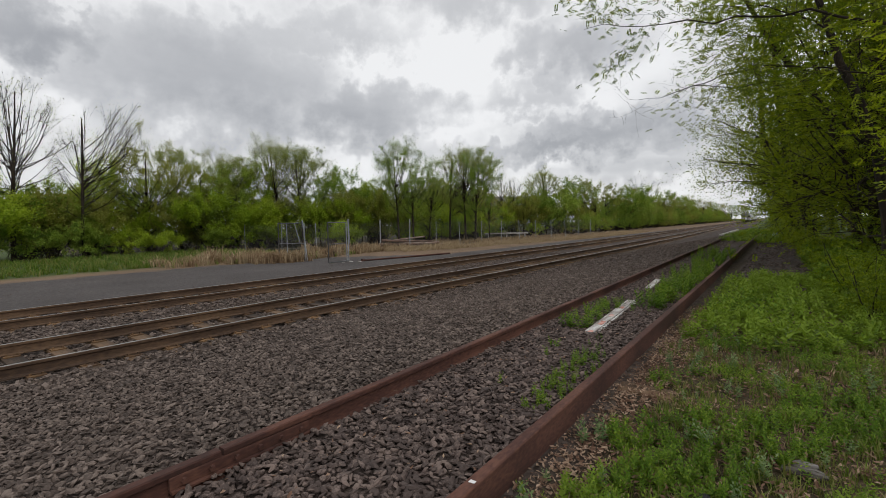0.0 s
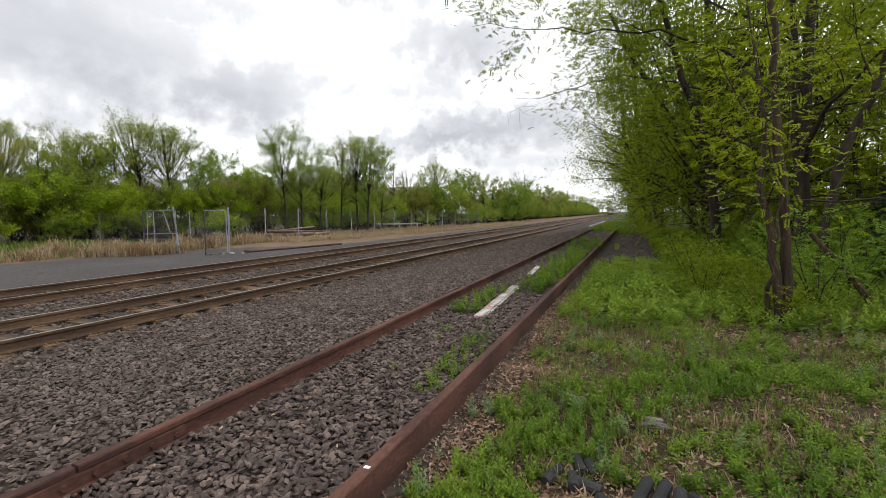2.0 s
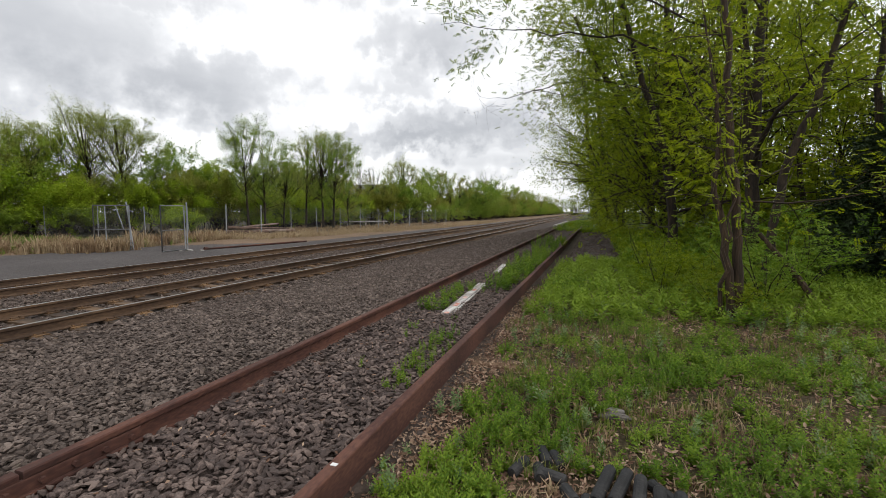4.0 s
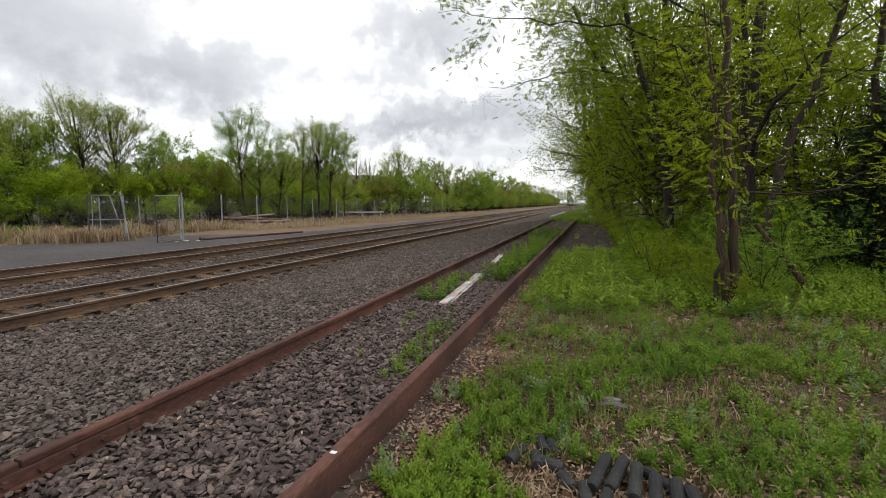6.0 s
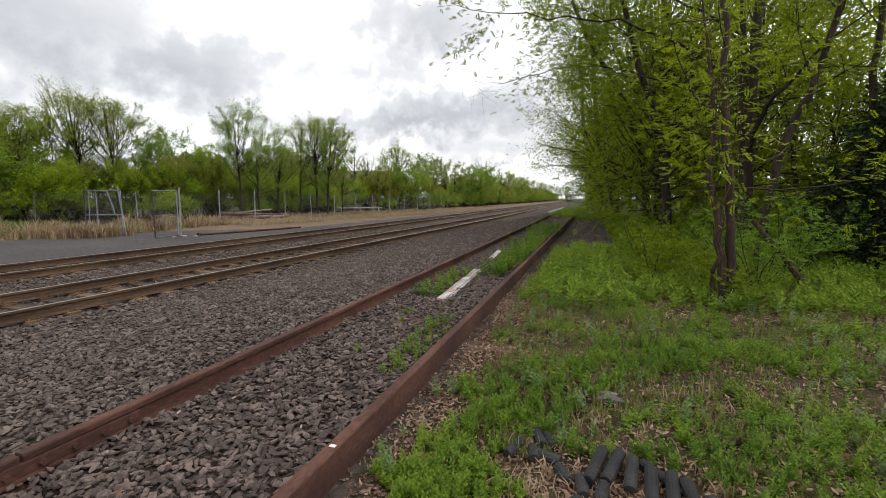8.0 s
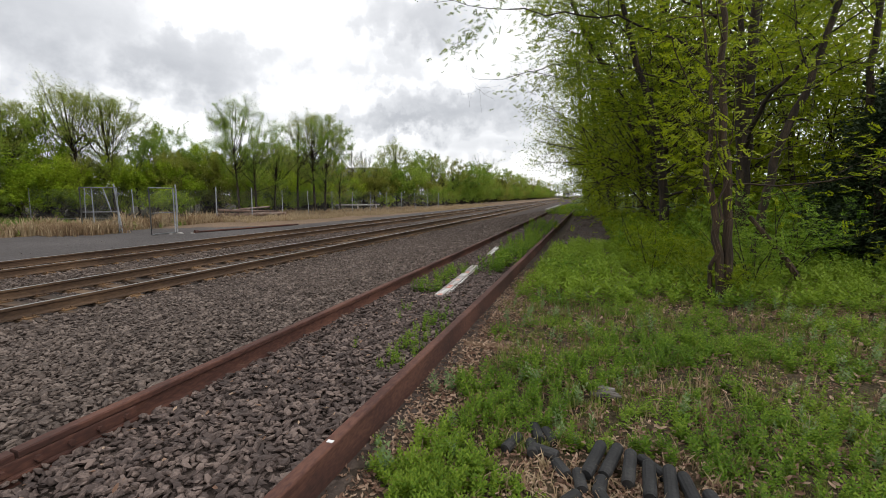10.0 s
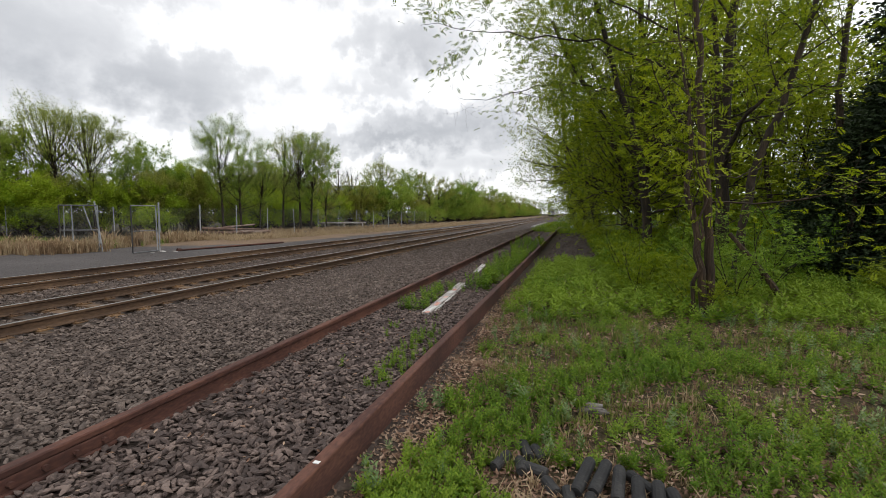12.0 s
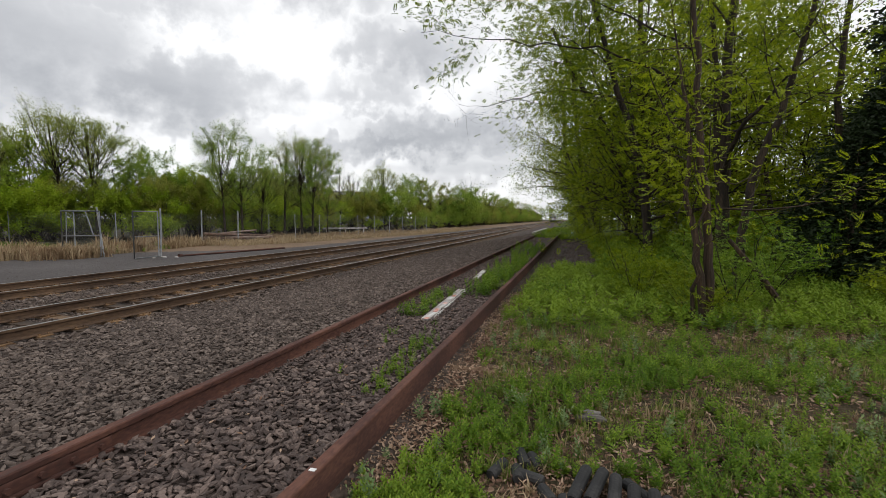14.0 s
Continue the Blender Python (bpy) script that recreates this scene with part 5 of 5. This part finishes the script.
k = (patchy(x, y, 0.8, 11.0) > 0.15) & open_rolls(x, y)
x2, y2 = rg.normal(-0.78, 0.13, 220), rg.normal(2.1, 0.33, 220)
sow("weeds", "lush young weeds beside the black rolls", "weeds", WEEDS, x2, y2, 0.14, M_WEED, 25, 0.95)
x2, y2 = field(2200, -1.1, 2.2, 1.5, 5.0, 22, 1.0)
k2 = (patchy(x2, y2, 0.9, 7.0) > 0.02) & open_rolls(x2, y2) & off_rail(x2, y2)
sow("weeds", "upright green weeds near the rail", "weeds", WEEDS, x2[k2], y2[k2], 0.15, M_WEED, 23, 0.9)
sow("weeds", "grey-green feathery weeds in the grass", "weeds", WEEDS, x[k], y[k], 0.16, M_WEED_GREY, 8, 0.8)
# taller bank of weeds between siding and trees
x, y = field(2700, -0.95, 7, 5.6, 13.5, 3, 0.9)
k = (patchy(x, y, 0.6, 3.0) > -0.35 + np.clip((7 - y) * 0.3, -0.2, 0.7)) & ((x > -0.6) | (y < 12.5))
sow("weeds", "tall lush weeds below the trees", "weeds", WEEDS + BROAD, x[k], y[k], 0.27, M_WEED, 3, 0.95)
x, y = field(1500, 0.6, 9, 12, 26, 4, 1)
sow("weeds", "lush weeds in the shade of the trees", "weeds", BROAD, x, y, 0.45, M_WEED, 4)
# weeds inside the siding
cx = np.array([-1.6, -1.72, -1.62, -1.75, -1.9, -1.95, -1.7, -1.6, -1.75, -1.62, -1.55, -1.8, -1.6, -1.75, -1.6, -1.9, -2.0])
cy = np.array([3.6, 3.75, 4.3, 4.5, 4.9, 5.4, 8.2, 9.2, 10.2, 11.2, 12.2, 13.2, 14.3, 15.5, 17.0, 18.5, 20.0])
cs = np.array([0.12, 0.12, 0.12, 0.14, 0.12, 0.1, 0.16, 0.2, 0.25, 0.28, 0.3, 0.32, 0.34, 0.4, 0.45, 0.45, 0.45])
x = (cx[:, None] + rg.normal(0, 1, (17, 26)) * cs[:, None]).ravel()
y = (cy[:, None] + rg.normal(0, 1, (17, 26)) * cs[:, None] * 2.0).ravel()
k = (x < SIDING_R - 0.08) & (x > -2.6) & (np.abs(x + 2.12 + (y - 8.4) * 0.055) > 0.14)
sow("weeds", "tufts of weeds growing between the siding rails", "weeds", WEEDS, x[k], y[k], np.where(y[k] > 7.5, 0.32, 0.13), M_WEED, 5, 0.8)
x, y = rg.uniform(-2.5, -2.1, 40), rg.uniform(6.0, 8.0, 40)
sow("weeds", "ferny weed clump beside the white plank", "weeds", WEEDS, x, y, 0.2, M_WEED, 6)
x, y = rg.uniform(-2.9, 0.6, 1500), rg.uniform(30, 60, 1500)
k = patchy(x, y, 0.5, 1.0) > -0.2
sow("grass", "green grass growing over the end of the siding", "grass", TUFTS, x[k], y[k], 0.32, M_WEED, 7, 1.3)
x, y = np.array([-1.13, -1.09, -1.02, -1.1, -1.05, -1.0, -1.12]), np.array([2.12, 2.2, 2.1, 3.15, 3.3, 3.22, 2.55])
sow("weeds", "feathery young weeds against the rail", "weeds", WEEDS, x, y, 0.17, M_WEED_GREY, 9)

CURL_V = np.array([(0, 0, 0), (0.2, 0.25, 0.2), (0.16, 0.7, 0.14), (0, 1, 0.26), (-0.18, 0.66, 0.18), (-0.2, 0.25, 0.15), (0, 0.5, 0.0)])
CURL_F = np.array([(0, 1, 6), (1, 2, 6), (2, 3, 6), (3, 4, 6), (4, 5, 6), (5, 0, 6)])


def litter(name, label, x, y, size, seed, mat=M_LITTER, lift=0.012):
    r = np.random.default_rng(seed)
    n = len(x)
    p = np.stack([x, y, ground_z(x, y) + lift + r.uniform(0, 0.02, n)], -1)
    way = r.normal(0, 1, (n, 3)) * np.array([1, 1, 0.25])
    return tagged(new(name, tri_mesh(name, *scatter(CURL_V, CURL_F, p, frames_from(r, way, 0.6), r.uniform(0.5, 1.2, n) * size), mat)), label, "leaves", kind="stuff")


x, y = rg.normal(-1.1, 0.15, 7500), rg.uniform(1.4, 9, 7500)
k = x > SIDING_R + 0.05
litter("leaf_litter", "dry brown oak leaves drifted against the rail", x[k], y[k], 0.04, 1)
x, y = field(22000, -1.1, 6, 1.4, 9, 12, 1.2)
k = patchy(x, y, 1.3, 7.0) + 0.5 * patchy(x, y, 4.0, 3.0) < 0.2
litter("leaf_litter", "dry brown leaves lying in the grass", x[k], y[k], 0.044, 2, lift=0.025)
x, y = rg.normal(0.12, 0.38, 1500), rg.normal(2.4, 0.24, 1500)
litter("leaf_litter", "dead leaves between the black rolls", x, y, 0.036, 3, lift=0.02)
x, y = rg.uniform(-2.75, -1.35, 260), rg.uniform(1.2, 9, 260)
litter("leaf_litter", "few dead leaves on the siding ballast", x, y, 0.042, 4, lift=0.03)
x, y = rg.normal(0.75, 0.16, 90), rg.normal(3.5, 0.25, 90)
sow("dry_grass", "straw-coloured dry grass tufts by the siding", "grass", TUFTS, np.concatenate([x[:30], rg.normal(2.0, 0.9, 26)]), np.concatenate([y[:30], rg.uniform(2.8, 6, 26)]), 0.13, M_STRAW, 11)

x, y = rg.normal(1.6, 0.9, 520), rg.uniform(2.9, 6.2, 520)
k = (x > -0.2) & (patchy(x, y, 1.4, 9.0) > -0.25)
sow("weeds", "sparse low weeds coming up through the dry grass", "weeds", LOW, x[k], y[k], 0.1, M_WEED, 41, 1.1)
x, y = rg.uniform(-0.6, 5.0, 260), rg.uniform(3.2, 7.5, 260)
k = patchy(x, y, 1.1, 5.0) > 0.05
sow("weeds", "feathery grey-green weeds standing in patches", "weeds", WEEDS, x[k], y[k], 0.19, M_WEED_GREY, 42, 0.9)
x, y = field(5200, -0.85, 6.5, 1.5, 8.5, 51, 1.2)
k = (patchy(x, y, 1.3, 7.0) + 0.5 * patchy(x, y, 4.0, 3.0) < 0.2) & open_rolls(x, y) & off_rail(x, y)
sow("grass", "thin short grass coming up through the litter", "grass", TUFTS, x[k], y[k], 0.065, M_GRASS, 52, 1.1)
x, y = field(9000, -0.9, 6.5, 1.5, 8.5, 53, 1.3)
k = patchy(x, y, 1.6, 12.0) > 0.0
litter("leaf_litter", "brown leaf litter in patches over the grass", x[k], y[k], 0.045, 54, lift=0.03)
x, y = field(420, -0.9, 5, 1.6, 7, 31, 1.1)
sow("dry_grass", "scattered straw among the green weeds", "grass", TUFTS, x, y, 0.1, M_STRAW, 32, 1.2)
x, y = rg.normal(0.1, 0.4, 60), rg.normal(2.42, 0.2, 60)
sow("dry_grass", "tangled straw over the black rolls", "grass", TUFTS, x, y, 0.1, M_STRAW, 33, 1.6)

# dry grass, green verge on the far side
def verge(n, pts, w, seed):
    r = np.random.default_rng(seed)
    p = np.array(pts, float)
    s = r.uniform(0, len(p) - 1, n)
    x = np.interp(s, np.arange(len(p)), p[:, 0]) + r.uniform(-w, w, n)
    y = np.interp(s, np.arange(len(p)), p[:, 1]) + r.normal(0, 0.5, n)
    return x, y


x, y = verge(1500, [(-25.5, 10), (-24.2, 13.5), (-23.6, 17), (-24.5, 21), (-25, 25)], 1.6, 1)
sow("dry_grass", "tall straw-coloured dry grass round the gate", "grass", TUFTS, x, y, 0.56 * (0.85 + 1.5 * patchy(x, y, 0.9, 4.0)), M_STRAW, 12, 1.0)
x, y = verge(3000, [(-23.5, 24), (-22.2, 32), (-20.8, 42), (-19.8, 52), (-19.6, 64), (-20.5, 85)], 2.6, 2)
sow("dry_grass", "reddish dry grass along the fence", "grass", TUFTS, x, y, 0.33 * (0.85 + 0.9 * patchy(x, y, 0.8, 4.0)), M_STRAW, 13, 1.1)
x, y = verge(1400, [(-27, 35), (-26, 40), (-24, 50), (-22.5, 60)], 2.0, 3)
sow("dry_grass", "dry grass behind the fence", "grass", TUFTS, x, y, 0.42 * (0.85 + 0.9 * patchy(x, y, 0.8, 4.0)), M_STRAW, 14, 0.9)
x, y = verge(260, [(-22.7, 13.9), (-22.0, 14.4), (-21.1, 15.0)], 0.35, 6)
sow("dry_grass", "dry grass grown through the leaning gate", "grass", TUFTS, x, y, 0.6, M_STRAW, 16, 0.8)
x, y = verge(90, [(-25, 10), (-23.8, 13.5), (-23, 17), (-24, 21)], 1.8, 9)
sow("weeds", "green weeds among the dry grass at the gate", "weeds", LOW, x, y, 0.35, M_WEED, 24)
x, y = verge(2600, [(-31, -14), (-31.5, 0), (-31, 8), (-31.5, 13), (-33, 19)], 6.0, 4)
sow("grass", "rank green grass below the bushes", "grass", TUFTS, x, y, 0.36, M_GRASS, 15, 1.4)

# ---- building beyond the trees ----
shed = thing("warehouse", "long pale grey warehouse beyond the trees", "building", pose(-70, 122, -0.2, 0, 0, 25))
part("wall", box_mesh("wall", (30, 18, 8.6), M_WALL, (0, 0, 4.3)), shed)
bm = bmesh.new()
for q in ((-15.5, -9.5, 8.6), (15.5, -9.5, 8.6), (15.5, 9.5, 8.6), (-15.5, 9.5, 8.6), (-15.5, 0, 10), (15.5, 0, 10)):
    bm.verts.new(q)
bm.verts.ensure_lookup_table()
for q in ((0, 1, 5, 4), (3, 4, 5, 2), (0, 4, 3), (1, 2, 5), (0, 3, 2, 1)):
    bm.faces.new([bm.verts[i] for i in q])
part("roof", bm_mesh("roof", bm, M_ROOF), shed)
for k in range(5):
    w_ = part("window", box_mesh("window", (3.0, 0.12, 1.2), M_GALV, (-11 + k * 5.4, -9.05, 6.2), 0.03), shed)
    part("pane", box_mesh("pane", (2.7, 0.08, 1.0), M_GLASS, (-11 + k * 5.4, -9.1, 6.2)), w_)


# ---- commuter train, far down the line ----
def car_meshes():
    """Body shell with a rounded roof, 25.6 m long, rail head at z = 0, end at y = 0."""
    prof = [(-1.5, 1.05), (-1.58, 1.35), (-1.58, 3.0), (-1.46, 3.4), (-1.05, 3.72), (-0.5, 3.86), (0, 3.9)]
    prof = prof + [(-x, z) for x, z in reversed(prof[:-1])]
    bm = bmesh.new()
    ends = [[bm.verts.new((x, y, z)) for x, z in prof] for y in (0.0, 25.6)]
    k = len(prof)
    for i in range(k):
        bm.faces.new((ends[0][i], ends[0][(i + 1) % k], ends[1][(i + 1) % k], ends[1][i]))
    bm.faces.new(ends[0])
    bm.faces.new(list(reversed(ends[1])))
    return bm_mesh("body", bm, M_STEEL)


BODY = car_meshes()
CAR_WINDOW = box_mesh("window", (0.04, 1.5, 0.75), M_GLASS, bevel=0.03)
CAR_DOOR = box_mesh("side_door", (0.05, 0.85, 2.0), M_STEEL, bevel=0.02)
CAR_DOOR_PANE = box_mesh("pane", (0.06, 0.5, 0.75), M_GLASS, (0, 0, 0.45), 0.02)
WHEEL = pipe_mesh("wheel", [(-0.07, 0, 0), (0.07, 0, 0)], 0.42, M_DARK, 18)
BOGIE = box_mesh("bogie_frame", (2.3, 2.9, 0.35), M_DARK, bevel=0.05)


def train_car(y0, cab):
    x0 = TRACK_2 - float(bend(y0))
    c = thing("train_car", "stainless steel commuter cab car facing the camera" if cab else "stainless steel commuter coach in the train", "train car",
              pose(x0, y0, RAIL_TOP, 0, 0, math.degrees(math.atan(0.022))), "commuter train")
    part("body", BODY, c)
    for s in (-1, 1):
        ys = [3.4 + 1.75 * k for k in range(5)] + [14.3 + 1.75 * k for k in range(5)]
        for yy in ys:
            part("window", CAR_WINDOW, c, m=pose(s * 1.585, yy, 2.45))
        for yy in (1.2, 12.9, 24.4):
            d = part("side_door", CAR_DOOR, c, m=pose(s * 1.585, yy, 2.2))
            part("pane", CAR_DOOR_PANE, d)
        part("blue_stripe", box_mesh("blue_stripe", (0.02, 7.0, 0.16), M_BLUE, (s * 1.59, 7.5, 1.62)), c, "blue painted stripe")
        part("red_stripe", box_mesh("red_stripe", (0.02, 5.0, 0.16), M_PURPLE, (s * 1.59, 13.6, 1.62)), c, "purple-red painted stripe")
    part("roof_unit", box_mesh("roof_unit", (1.5, 5.0, 0.35), M_DARK, (0, 6.5, 3.95), 0.08), c)
    part("skirt", box_mesh("skirt", (2.4, 13.0, 0.6), M_DARK, (0, 12.8, 0.85), 0.05), c)
    for yb in (4.2, 21.4):
        b = part("bogie", BOGIE, c, m=pose(0, yb, 0.55))
        for s in (-1, 1):
            for dy in (-1.25, 1.25):
                part("wheel", WHEEL, b, m=pose(s * 0.78, dy, -0.13))
    if cab:
        part("end_door", box_mesh("end_door", (0.8, 0.06, 2.0), M_WHITEPAINT, (0, -0.03, 2.1), 0.02), c, "white end door")
        part("end_door_pane", box_mesh("end_door_pane", (0.5, 0.05, 0.7), M_GLASS, (0, -0.06, 2.6), 0.02), c)
        for xx, zz, sz in ((-0.62, 2.2, (0.22, 0.22, 2.4)), (0.62, 2.2, (0.22, 0.22, 2.4)), (0, 3.35, (1.4, 0.22, 0.2))):
            part("diaphragm", box_mesh("diaphragm", sz, M_DARK, (xx, -0.1, zz), 0.05), c, "black rubber diaphragm")
        for s in (-1, 1):
            part("cab_window", box_mesh("cab_window", (0.55, 0.05, 0.75), M_GLASS, (s * 1.13, -0.02, 2.6), 0.03), c)
            part("marker_lamp", pipe_mesh("marker_lamp", [(s * 1.1, 0.02, 3.38), (s * 1.1, -0.06, 3.38)], 0.12, M_LENS, 14), c, "red marker lamp")
            part("headlight", pipe_mesh("headlight", [(s * 1.1, 0.02, 1.55), (s * 1.1, -0.06, 1.55)], 0.11, M_WHITEPAINT, 14), c)
            part("step_irons", box_mesh("step_irons", (0.5, 0.3, 0.5), M_DARK, (s * 1.15, 0.05, 0.75), 0.04), c)
        part("front_stripe", box_mesh("front_stripe", (0.6, 0.02, 0.32), M_PURPLE, (1.15, -0.015, 1.98)), c, "purple and blue front flash")
        part("coupler", box_mesh("coupler", (0.35, 0.7, 0.35), M_DARK, (0, -0.3, 0.85), 0.06), c)
        part("plough", box_mesh("plough", (2.6, 0.25, 0.45), M_DARK, (0, -0.1, 0.4), 0.05), c)
        part("horn_cluster", box_mesh("horn_cluster", (0.9, 0.6, 0.25), M_DARK, (-0.3, 0.6, 4.0), 0.06), c)
    return c


for k in range(6):
    train_car(238.0 + 26.2 * k, k == 0)
